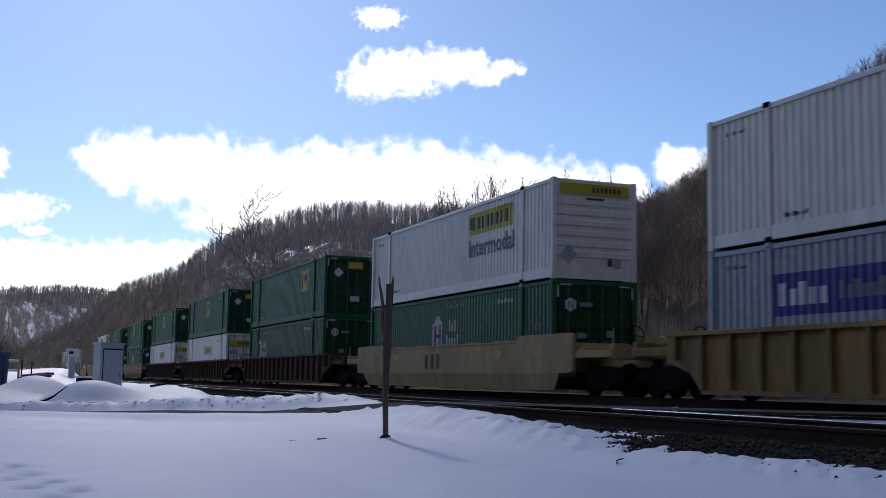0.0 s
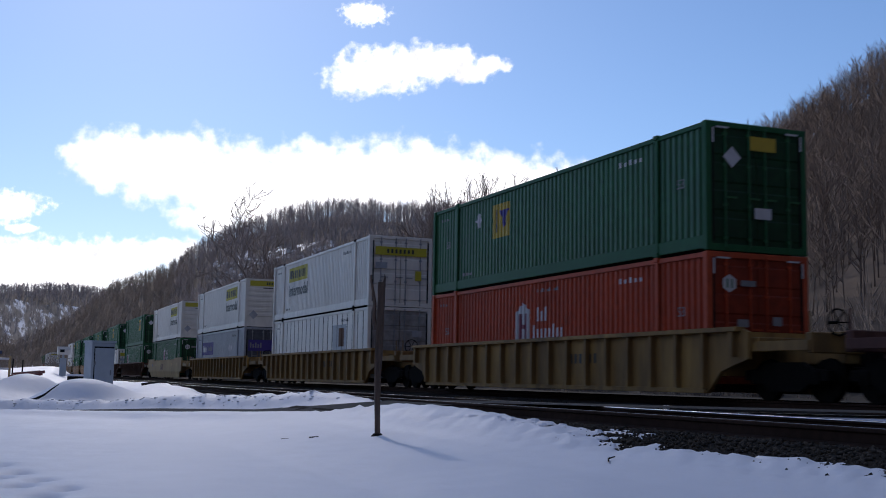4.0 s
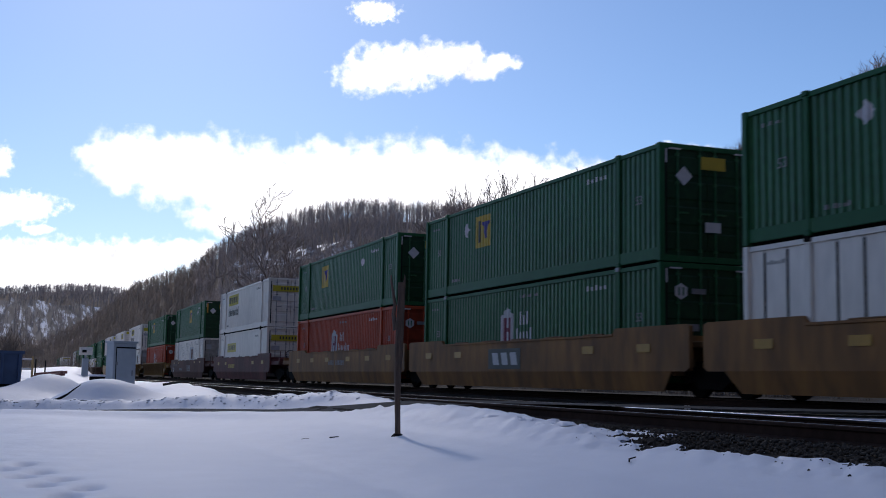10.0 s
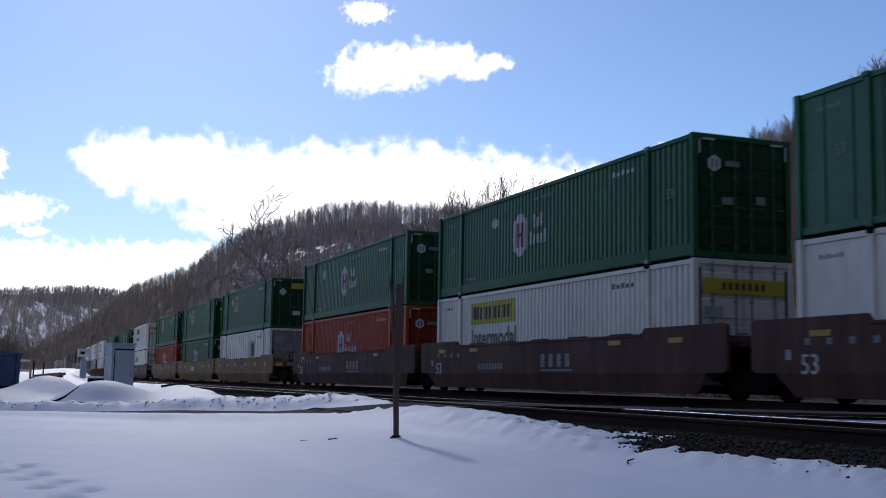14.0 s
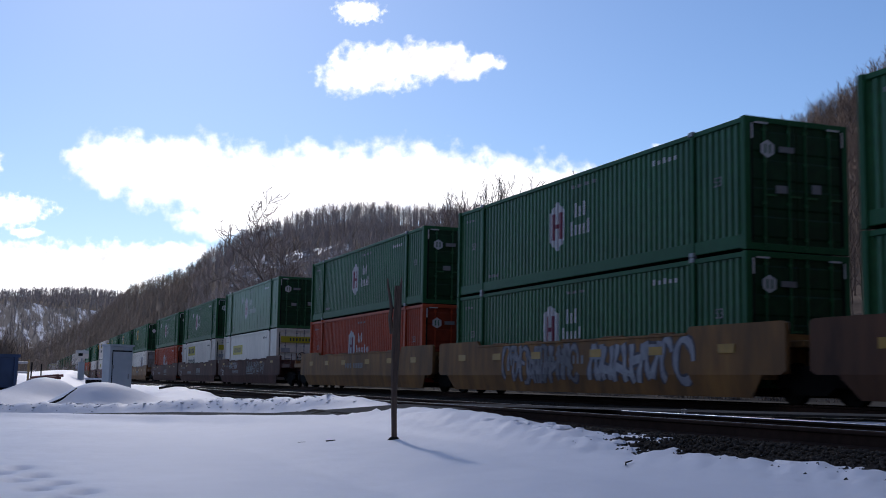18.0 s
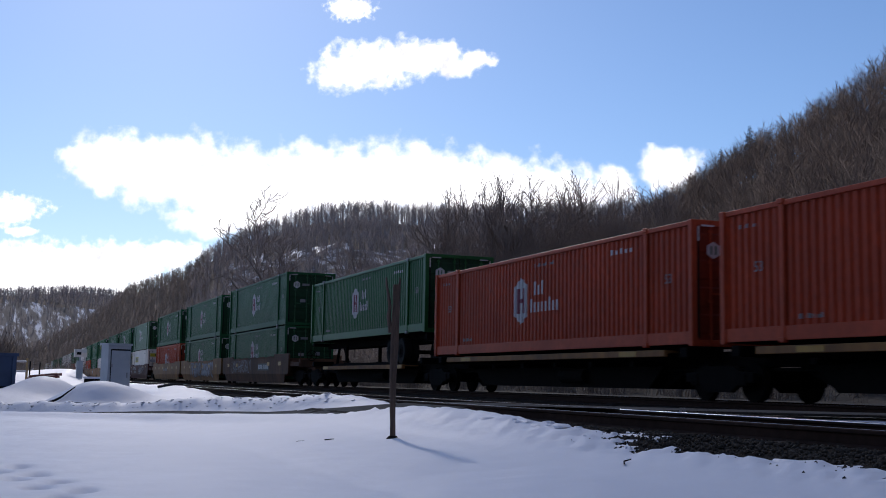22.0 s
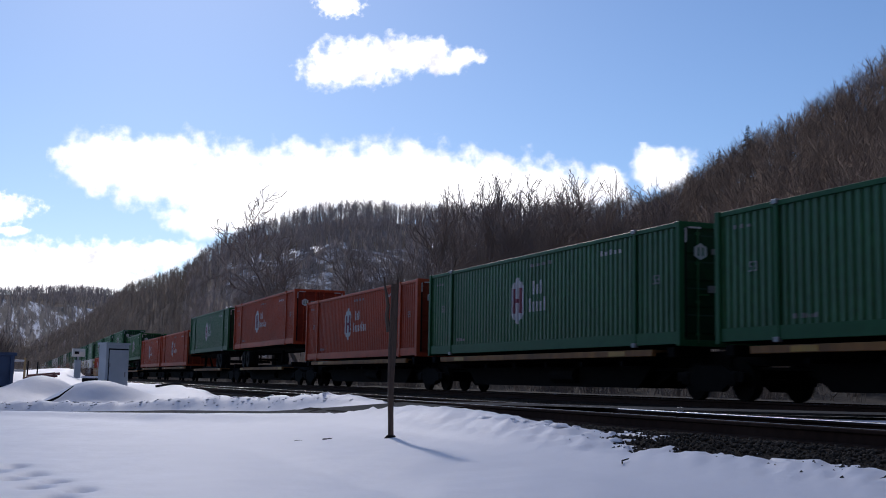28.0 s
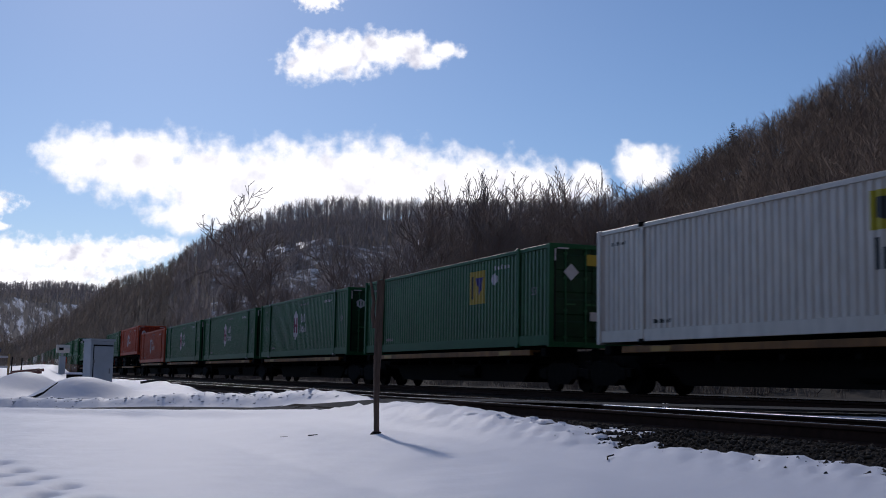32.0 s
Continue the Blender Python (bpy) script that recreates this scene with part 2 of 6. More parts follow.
# the road over the tracks: x, y, surface height
ROAD = ((-60, 42), (-14, 36.0), (-4, 32.4), (1.1, 28.6), (3.6, 25.6), (5.1, 22.0), (6.5, 17.8), (9.2, 14.4), (13, 11.0), (18, 6.5), (30, -4))
ROAD_WIDTH = ((3.0, 5.5, 7.5), (0.42, 0.5, 0.85))
ROAD_LEVEL = ((-60, -4, 1.1, 5.4, 7.0, 24), (-0.66, -0.66, -0.6, -0.34, -0.025, -0.025))
# hills: bearing from the eye in degrees, distance of the crest, its height, distance of the foot
# Tall rows at -180, 160 and 130 are unseen, raised to shade container ends.
HILL_NEAR = ((-180, 220, 145, 45), (160, 215, 140, 45), (130, 200, 110, 50), (110, 190, 72, 60), (80, 175, 66, 38), (60, 190, 60, 42), (50, 212, 58, 47), (43.2, 232, 56.3, 53), (41, 238, 50.7, 55), (38.8, 246, 46.7, 58), (36.9, 256, 45.5, 60),
             (34.8, 272, 42, 63), (33.4, 288, 40.9, 66), (32, 305, 40.2, 68), (29, 340, 31, 75), (25, 390, 19, 87), (20, 420, 3, 110), (16, 420, -2, 140), (10, 420, -6, 140), (-150, 420, -6, 140))
HILL_MID = ((60, 600, 60, 300), (42, 560, 84, 280), (32, 540, 77.6, 270), (27.8, 530, 74.8, 260), (23.5, 530, 75.1, 255), (20.3, 545, 75.9, 260), (16.9, 570, 81, 280), (14.7, 600, 81.5, 310), (11.9, 640, 76, 340),
            (10.3, 690, 71.5, 390), (8.9, 770, 65.5, 450), (7.6, 880, 67, 540), (6.3, 1000, 70, 640), (5.2, 1080, 56, 760), (4.0, 1120, 42, 880), (2.8, 1130, 29, 960), (1.2, 1140, 14, 1020), (-1.0, 1150, -2, 1060))
HILL_FAR = ((30, 2000, 120, 1300), (14, 1900, 125, 1200), (8, 1750, 112, 1150), (4.2, 1600, 112, 1080), (1.9, 1500, 101, 1020), (0.5, 1450, 93, 1000), (-8, 1400, 88, 950), (-25, 1350, 72, 850), (-50, 1300, 60, 700), (-70, 1000, -2, 500))
# Unseen hill behind the eye, added to block skylight from the train.
HILL_BLOCKER = ((-35, 420, -2, 300), (-50, 360, 42, 190), (-80, 300, 63, 120), (-120, 290, 66, 110), (-150, 240, 120, 60), (-180, 220, 145, 45))


def bearing(a, r, z=0.0):
    return (r * math.sin(radians(a)), r * math.cos(radians(a)), z)


def along(line, x, y):
    """Distance of the points x, y from a polyline of (x, y, value), and the value at the nearest place."""
    best, val = np.full(x.shape, 1e9), np.zeros(x.shape)
    for (ax, ay, av), (bx, by, bv) in zip(line, line[1:]):
        lx, ly = bx - ax, by - ay
        s = np.clip(((x - ax) * lx + (y - ay) * ly) / (lx * lx + ly * ly), 0, 1)
        d = np.hypot(x - ax - s * lx, y - ay - s * ly)
        val = np.where(d < best, av + s * (bv - av), val)
        best = np.minimum(d, best)
    return best, val


def ripple(x, y, size, seed):
    """A smooth uneven field of about -1 to 1, from a few crossed waves."""
    rng = random.Random(seed)
    out = np.zeros(np.shape(x))
    for k in range(7):
        a, w, p = rng.uniform(0, 6.28), rng.uniform(0.6, 1.9) / size, rng.uniform(0, 6.28)
        out = out + np.sin((x * math.cos(a) + y * math.sin(a)) * w * 6.28 + p)
    return out / 3.2


ROAD_LINE = [(x, y, 0.0) for x, y in ROAD]
MOUNDS = ((2.8, 31.7, 1.25, 1.2, 0.74), (1.75, 35.8, 1.2, 1.3, 0.62), (0.0, 34.4, 1.7, 1.2, 0.26))
STEPS = [(0.15 + 0.07 * k + (0.13 if k % 2 else -0.13), 13.0 - 0.47 * k) for k in range(11)]


def road_half(x):
    return np.interp(x, *ROAD_WIDTH)


def hill_height(x, y):
    """The wooded slopes round the valley and the added unseen hill behind the eye, each rising from its foot to its
    crest and falling off behind.
    """
    az, r = np.degrees(np.arctan2(x, y)), np.hypot(x, y)
    best = np.full(np.shape(x), -5.0)
    for hill in (HILL_NEAR, HILL_MID, HILL_FAR, HILL_BLOCKER):
        rows = sorted(hill)
        a = [q[0] for q in rows]
        crest, high, foot = (np.interp(az, a, [q[k] for q in rows], left=v, right=v) for k, v in ((1, rows[0][1]), (2, -5), (3, rows[0][3])))
        up = np.clip((r - foot) / (crest - foot), 0, 1)
        up = 0.75 * up + 0.25 * up * up * (3 - 2 * up)
        back = np.clip(1 - (r - crest) / (crest * 0.9), 0, 1)
        z = np.where(r < crest, -0.6 + (high + 0.6) * up, -0.6 + (high + 0.6) * back)
        best = np.maximum(best, z + np.where(z > 0, up * (1 - up) * 9 * ripple(x, y, 70, 3), 0))
    return best


def ground_height(x, y):
    x, y = np.asarray(x, float), np.asarray(y, float)
    base = np.interp(x, ACROSS, LEVEL)
    far = np.clip((np.hypot(x, y) - 120) / 200, 0, 1)
    base = base * (1 - far) - 0.6 * far
    z = np.maximum(base, hill_height(x, y))
    near = np.clip(1 - np.hypot(x, y) / 150, 0, 1)
    off = np.clip((5.2 - x) / 1.2, 0, 1)
    z = z + near * off * (0.02 * ripple(x, y, 5.0, 5) + 0.007 * ripple(x, y, 1.1, 8))
    # the snowfield climbs beyond the cabinet, and lies high against the track
    z = z + np.interp(y, (32, 38, 50, 60, 100, 170), (0, 0.38, 0.62, 0.85, 1.12, 1.2)) * np.clip((0.082 * y + 0.2 - x) / 1.5, 0, 1) * np.clip((330 - y) / 100, 0, 1)
    z = z + 0.3 * np.clip((y - 29) / 5, 0, 1) * np.clip((6.25 - x) / 0.45, 0, 1) * np.clip((x - 3.4) / 1.2, 0, 1) * np.clip((70 - y) / 20, 0, 1)
    rd, _ = along(ROAD_LINE, x, y)
    road_z = np.interp(x, *ROAD_LEVEL)
    half = road_half(x)
    blend = np.clip(1 - (rd - half) / 0.8, 0, 1)
    z = np.where(x < 21, z * (1 - blend) + (road_z - 0.06) * blend, z)
    # ploughed banks: a low one on the near side of the road, a higher one beyond it
    beyond = y > np.interp(x, [q[0] for q in ROAD], [q[1] for q in ROAD])
    bank = np.exp(-((rd - half - 0.5) / 0.4) ** 2) * np.clip((7.6 - x) / 1.2, 0, 1) * np.clip((y - 14) / 3, 0, 1)
    z = z + bank * np.where(beyond, 0.27 + 0.04 * ripple(x, y, 0.5, 21) + 0.02 * ripple(x, y, 2.6, 22), 0.11 + 0.008 * ripple(x, y, 3.0, 23))
    edge = np.exp(-((x - 5.75) / 0.5) ** 2) * np.clip((60 - y) / 20, 0, 1)
    z = z + edge * (0.018 * ripple(x, y, 0.75, 31) + 0.022 * ripple(x, y, 0.28, 32) + 0.03 * ripple(x, y, 3.1, 33))
    # the bank of snow beside the crossing
    z = z + 0.23 * np.exp(-((y - 14.5) / 3.4) ** 2) * np.clip((19 - y) / 3, 0, 1) * np.clip((x - 5.0) / 1.1, 0, 1) * np.clip((6.55 - x) / 0.4, 0, 1)
    for fx, fy in STEPS:
        z = z - 0.09 * np.exp(-((x - fx) / 0.1) ** 2 - ((y - fy) / 0.15) ** 2)
    for mx, my, a, b, h in MOUNDS:
        z = z + h * np.exp(-(((x - mx) / a) ** 2 + ((y - my) / b) ** 2) ** 1.15)
    return z


def build_ground():
    az = np.concatenate([np.linspace(-180, -12, 30)[:-1], np.linspace(-12, 50, 260)[:-1], np.linspace(50, 180, 34)])
    rad = np.concatenate([[0.6], np.geomspace(2.0, 60, 330), np.geomspace(60, 4700, 150)[1:]])
    a, r = np.meshgrid(np.radians(az[:-1]), rad)
    x, y = r * np.sin(a), r * np.cos(a)
    z = ground_height(x, y)
    n, m = x.shape[1], x.shape[0]
    verts = np.stack([x.ravel(), y.ravel(), z.ravel()], 1)
    faces = [(i * n + j, i * n + (j + 1) % n, (i + 1) * n + (j + 1) % n, (i + 1) * n + j) for i in range(m - 1) for j in range(n)]
    verts = np.concatenate([verts, [[0.0, 0.0, float(z[0].mean())]]])
    hub = len(verts) - 1
    faces += [(j, hub, (j + 1) % n) for j in range(n)]
    me = raw("ground", verts, [f[::-1] for f in faces])
    for mat in (SNOW, WOODS, ROCK, FAR_WOODS, GRAVEL):
        me.materials.append(mat)
    cx, cy = (x[:-1] + x[1:]).ravel() / 2, (y[:-1] + y[1:]).ravel() / 2
    cz = (z[:-1] + z[1:]).ravel() / 2
    cr = np.hypot(cx, cy)
    mid = (cr > 330) & (cr < 760) & (cx > 0.19 * cy)
    wood = ((cx > 33) & (cr < 420)) | (cz > 2.5)
    rock = (cr > 1150) & (cz > 30) & (cz < 83) & (cx < 0.13 * cy) & (cx > -0.1 * cy)
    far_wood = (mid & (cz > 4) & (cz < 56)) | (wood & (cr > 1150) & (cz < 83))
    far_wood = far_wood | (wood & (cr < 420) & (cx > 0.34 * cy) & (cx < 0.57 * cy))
    shelf = mid & (cz > 54) & (cz < 58) & (ripple(cx, cy, 45, 77) > -0.1)
    gravel = (cx > 18) & (cx <= 33) & (cr < 300)
    kinds = np.where(shelf, 0, np.where(rock, 2, np.where(far_wood, 3, np.where(wood, 1, np.where(gravel, 4, 0))))).astype(int)
    me.polygons.foreach_set("material_index", np.concatenate([kinds, np.zeros(n, int)]))
    smooth(me)
    return tagged(part("ground", me, None), "snow-covered valley floor rising into wooded hills", "ground", kind="structure")


build_ground()


def strip(name, line, half, lift, mat, label, category):
    pts = [Vector((x, y, 0)) for x, y in line]
    fine = []
    for a, b in zip(pts, pts[1:]):
        k = max(2, int((b - a).length / 0.5))
        fine += [a.lerp(b, i / k) for i in range(k)]
    fine.append(pts[-1])
    verts, faces = [], []
    for i, p in enumerate(fine):
        d = (fine[min(i + 3, len(fine) - 1)] - fine[max(i - 3, 0)]).normalized()
        side = Vector((d.y, -d.x, 0))
        for s in np.linspace(-1, 1, 5):
            q = p + side * float(half(p.x)) * s
            verts.append((q.x, q.y, lift(q.x, q.y)))
    for i in range(len(fine) - 1):
        for k in range(4):
            faces.append((i * 5 + k, i * 5 + k + 1, i * 5 + k + 6, i * 5 + k + 5))
    me = smooth(raw(name, verts, faces))
    return tagged(part(name, me, mat), label, category, kind="structure")


def road_height(x, y):
    return float(np.interp(x, *ROAD_LEVEL)) + 0.012


strip("road", ROAD, road_half, road_height, ASPHALT, "wet grey asphalt road ploughed through the snow", "road")


# ---- tracks ----
def build_ballast():
    for cx, y0, y1, kind in ((NEAR_TRACK_X, -60, 700, 0), (TRACK_X, -60, 900, 1)):
        ys = np.concatenate([np.arange(y0, 60, 0.5), np.arange(60, y1 + 1, 8.0)])
        prof = ((-2.15, -0.33), (-1.75, -0.22), (-1.25, -0.16), (-0.6, -0.17), (0.6, -0.17), (1.25, -0.16), (1.8, -0.2), (3.2, -0.24)) if kind == 0 else \
            ((-5.4, -0.24), (-2.6, -0.22), (-1.6, -0.16), (-0.6, -0.17), (0.6, -0.17), (1.6, -0.16), (2.4, -0.2), (3.6, -0.3))
        verts = [(cx + bend(y) + px + 0.05 * noise.noise((px * 3, y, 1)), y, pz + (0 if kind else NEAR_TRACK_Z) + 0.03 * noise.noise((px * 4, y * 3, 5 + kind))) for y in ys for px, pz in prof]
        w = len(prof)
        faces = [(i * w + k, i * w + k + 1, (i + 1) * w + k + 1, (i + 1) * w + k) for i in range(len(ys) - 1) for k in range(w - 1)]
        me = smooth(raw("ballast_bed", verts, faces))
        tagged(part("ballast_bed", me, BALLAST), "dark crushed-stone ballast bed under the track", "ballast", kind="structure")


def build_track(name, cx, what):
    track = tagged(new(name), "ballasted railway track, " + what, "track", kind="structure")
    tie = boxes((-1.3, 1.3, -0.11, 0.11, -0.34, -0.155), bevel=0.012)
    me = to_mesh(tie, TIE)
    rng = random.Random(int(cx))
    for k in range(150):
        ob = part("tie", me, TIE, track)
        ob.matrix_local = pose(cx + bend(-4 + k * 0.52) + rng.uniform(-0.04, 0.04), -4 + k * 0.52 + rng.uniform(-0.03, 0.03), rng.uniform(-0.012, 0.008), 0, 0, rng.uniform(-1.2, 1.2))
    return track


def to_mesh(bm, mat):
    me = bpy.data.meshes.new("piece")
    bm.to_mesh(me)
    bm.free()
    me.materials.append(mat)
    return me


def build_rails():
    head = ((-0.022, 0), (-0.031, -0.004), (-0.036, -0.012), (-0.036, -0.035), (-0.01, -0.05), (-0.01, -0.13), (-0.07, -0.15), (-0.07, -0.165), (0.07, -0.165), (0.07, -0.15), (0.01, -0.13), (0.01, -0.05), (0.036, -0.035), (0.036, -0.012), (0.031, -0.004), (0.022, 0))
    for cx, name, what, low in ((NEAR_TRACK_X, "track_1", "empty", NEAR_TRACK_Z), (TRACK_X, "track_2", "under the train", 0.0)):
        track = build_track(name, cx, what)
        track.location = (0, 0, low)
        for side in (-0.755, 0.755):
            n = len(head)
            ys = [-60, 10, 14.5] + list(range(20, 360, 10)) + [900]
            verts = [(cx + bend(y) + side + hx, y, hz) for y in ys for hx, hz in head]
            faces = [(i * n + k, i * n + (k + 1) % n, (i + 1) * n + (k + 1) % n, (i + 1) * n + k) for i in range(len(ys) - 1) for k in range(n)]
            me = raw("rail", verts, faces)
            me.materials.append(RAIL_SIDE)
            me.materials.append(RAIL_HEAD)
            # The sun's glint is put in by polishing only this facet and stretch.
            for i in range(len(ys) - 1):
                for k in (n - 1, 1) if side > 0 and cx < 10 and ys[i] < 14 else (n - 1,):
                    me.polygons[i * n + k].material_index = 1
                    me.polygons[i * n + k].use_smooth = True
            part("rail", me, None, track, "steel rail with a polished head")


build_ballast()
build_rails()

# ---- containers ----
LONG, WIDE, HIGH = 16.154, 2.591, 2.896
HALF = WIDE / 2


class Skin:
    """The section of a container's side wall: how far in it lies at each place along its length."""

    def __init__(self, pitch, depth, outer, inner, start=0.16):
        self.pitch, self.depth, self.outer, self.inner, self.start = pitch, depth, outer, inner, start
        slope = (1 - outer - inner) / 2
        self.marks = (0, outer, outer + slope, outer + slope + inner)

    def inset(self, y):
        if not self.depth or y < self.start or y > LONG - self.start:
            return 0.0
        u = ((y - self.start) / self.pitch + 1e-6) % 1.0
        return self.depth * float(np.interp(u, (*self.marks, 1.0), (0, 0, 1, 1, 0)))

    def cuts(self, y0, y1):
        out = {y0, y1}
        k = 0
        while self.depth and self.start + k * self.pitch < LONG:
            out |= {y for y in (self.start + (k + m) * self.pitch for m in self.marks) if y0 < y < y1}
            k += 1
        return sorted(out)


RIBBED = Skin(0.236, 0.05, 0.4, 0.34)
WHITE_RIBBED = Skin(0.236, 0.055, 0.58, 0.2)
PLATED = Skin(0.734, 0.035, 0.88, 0.08)
WIDE_PLATED = Skin(0.80, 0.03, 0.91, 0.05)
FLUSH = Skin(1.22, 0.006, 0.985, 0.006)


def sheet(skin, spans, lift, x_face):
    """Faces that follow the wall: spans of (y0, y1, low(y), high(y))."""
    verts, faces = [], []
    for y0, y1, low, high in spans:
        ys = skin.cuts(y0, y1)
        start = len(verts)
        for y in ys:
            x = x_face + skin.inset(y) - lift
            verts += [(x, y, low(y)), (x, y, high(y))]
        for i in range(len(ys) - 1):
            a = start + 2 * i
            faces.append((a, a + 1, a + 3, a + 2))
    return raw("sheet", verts, faces)


def level(v):
    return lambda y: v


MESHES = {}


def cached(key, make):
    if key not in MESHES:
        MESHES[key] = make()
    return MESHES[key]


def block(y0, y1, z0, z1):
    return (y0, y1, level(z0), level(z1))


def hexagon(cy, cz, w, h):
    """A tall badge with pointed head and foot."""
    def top(y):
        u = abs(y - cy) / (w / 2)
        return cz + h / 2 - (h * 0.2) * u
    return (cy - w / 2, cy, lambda y: 2 * cz - top(y), top), (cy, cy + w / 2, lambda y: 2 * cz - top(y), top)


def diamond(cy, cz, r):
    def top(y):
        return cz + r - abs(y - cy)
    return (cy - r, cy, lambda y: 2 * cz - top(y), top), (cy, cy + r, lambda y: 2 * cz - top(y), top)


def ridge(skin, y):
    """The leading edge of the raised rib nearest behind y."""
    return skin.start + (math.floor((y - skin.start) / skin.pitch) + skin.outer) * skin.pitch


def word(y_left, z0, height, letters, pitch, gap=0.3, tall=""):
    """Plain bars in place of a word, running towards -y, with uneven heights; tall: for each bar 1 for full height, 0 for a low one."""
    out = []
    for k in range(letters):
        y1 = y_left - k * pitch
        full = tall[k] == "1" if tall else k == 0 or k % 3 == 2
        out.append(block(y1 - pitch * (1 - gap), y1, z0, z0 + height * (1.0 if full else 0.72)))
    return out


def lettering(text, size, name="lettering", bold=0.0):
    """A mesh of the words, reading towards -y on a wall that faces -x."""
    curve = bpy.data.curves.new(name, "FONT")
    curve.body, curve.size, curve.extrude, curve.resolution_u, curve.offset = text, size, 0.002, 2, bold
    tmp = bpy.data.objects.new(name, curve)
    me = bpy.data.meshes.new_from_object(tmp)
    bpy.data.objects.remove(tmp)
    me.transform(Matrix(((0, 0, -1, 0), (-1, 0, 0, 0), (0, 1, 0, 0), (0, 0, 0, 1))))
    return me


def decal(name, skin, spans, mat, box_, label="", lift=0.004):
    ob = part(name, sheet(skin, spans, lift, -HALF + 0.012), mat, box_, label)
    if name in ("number_marking", "lettering"):
        ob["kind"] = "stuff"
    return ob


STYLES = {
    "hub_green": (RIBBED, GREEN, GREEN_LIGHT, "green corrugated steel container with a white badge and lettering bars"),
    "hub_green_plain": (WIDE_PLATED, GREEN, GREEN, "green plate-sided container with a red-and-white badge"),
    "hub_bright": (RIBBED, GREEN_DEEP, GREEN_DEEP, "bright green corrugated container with a white badge"),
    "hub_red": (RIBBED, RED, RED_LIGHT, "orange-red corrugated steel container with a white badge"),
    "gold_green": (RIBBED, GREEN, GREEN_LIGHT, "green corrugated container with a gold square and white diamond"),
    "white_ribbed": (WHITE_RIBBED, WHITE, WHITE, "white corrugated container with a yellow panel and dark lettering"),
    "white_plated": (PLATED, WHITE, WHITE, "white plate-sided container with dark vertical seams"),
    "white_flush": (FLUSH, WHITE, WHITE, "white smooth-sided container with a yellow panel"),
    "grey_purple": (WHITE_RIBBED, GREY, GREY, "grey corrugated container with a purple panel"),
}


def build_container(style, mark, doors, placard=None):
    """mark: where the main badge stands, as a share of the length from the leading end. doors: at the trailing end."""
    skin, paint, rail_paint, label = STYLES[style]
    ob = thing("container", label, "container", "containers on the train")
    key = (style,)
    iron = STEEL if style.startswith("white") else GALV if style in ("hub_green", "hub_bright") else rail_paint
    # The closed end takes the shade-darkened green as well.
    end_paint = GREEN_SHADED if style == "gold_green" else paint
    rod_paint = GALV if style.startswith("white") else GALV if style == "grey_purple" else paint
    door_paint = RED_SHADED if style == "hub_red" else SLATE_DOOR if style == "grey_purple" else GREY_DOOR if style == "white_plated" else paint if style.startswith("white") else GREEN_SHADED
    low = 0.34 if skin in (RIBBED, WHITE_RIBBED) else 0.2
    zb, zt = low - 0.03, HIGH - 0.1
    for sx in (-1, 1):
        def side():
            me = sheet(skin, [block(0.1, LONG - 0.1, zb, zt)], 0, -HALF + 0.012)
            if sx > 0:
                me.transform(Matrix.Diagonal((-1, 1, 1, 1)))
            return me
        part("side_wall", cached(key + ("side", sx), side), paint, ob)
        part("bottom_rail", cached(key + ("brail", sx), lambda: to_mesh(boxes((sx * HALF - 0.03, sx * HALF + 0.03, 0.16, LONG - 0.16, 0.05, low) if sx < 0 else (HALF - 0.03, HALF + 0.03, 0.16, LONG - 0.16, 0.05, low), bevel=0.008), rail_paint)), rail_paint, ob)
        part("top_rail", cached(key + ("trail", sx), lambda: to_mesh(boxes((sx * HALF - 0.03, sx * HALF + 0.03, 0.16, LONG - 0.16, HIGH - 0.12, HIGH - 0.01), bevel=0.008), rail_paint)), rail_paint, ob)
        for yy in (0, LONG - 0.16):
            part("corner_post", cached(key + ("post", sx, yy), lambda: to_mesh(boxes((sx * HALF - 0.075, sx * HALF + 0.075, yy, yy + 0.16, 0, HIGH), bevel=0.01), rail_paint)), rail_paint, ob)
        for yy in (1.98, LONG - 2.12):
            part("lifting_post", cached(key + ("lift", sx, yy), lambda: to_mesh(boxes((sx * HALF - 0.05, sx * HALF + 0.025, yy, yy + 0.14, 0.0, HIGH), bevel=0.008), rail_paint)), rail_paint, ob)
            for zz in (0.0, HIGH - 0.09):
                part("corner_casting", cached(key + ("cast", sx, yy, zz), lambda: to_mesh(boxes((sx * HALF - 0.08, sx * HALF + 0.04, yy - 0.02, yy + 0.16, zz, zz + 0.11), bevel=0.012), iron)), iron, ob)
    part("roof", cached(key + ("roof",), lambda: to_mesh(boxes((-HALF + 0.04, HALF - 0.04, 0.1, LONG - 0.1, HIGH - 0.06, HIGH - 0.025)), rail_paint)), rail_paint, ob)
    part("floor", cached(("floor",), lambda: to_mesh(boxes((-HALF + 0.04, HALF - 0.04, 0.1, LONG - 0.1, 0.05, 0.12)), STEEL)), STEEL, ob)
    # the closed end with level ribs, and the end with doors
    def banded(x0, x1, y_face, bands, z0, z1, depth, coat, slope=0.035):
        """A sheet with raised level bands."""
        prof = [(z0, 0)]
        for a, b in bands:
            prof += [(a, 0), (a + slope, depth), (b - slope, depth), (b, 0)]
        prof.append((z1, 0))
        verts = [(x, y_face - d, z) for z, d in prof for x in (x0, x1)]
        faces = [(2 * k, 2 * k + 1, 2 * k + 3, 2 * k + 2) for k in range(len(prof) - 1)]
        me = raw("banded_sheet", verts, faces)
        me.materials.append(coat)
        return me

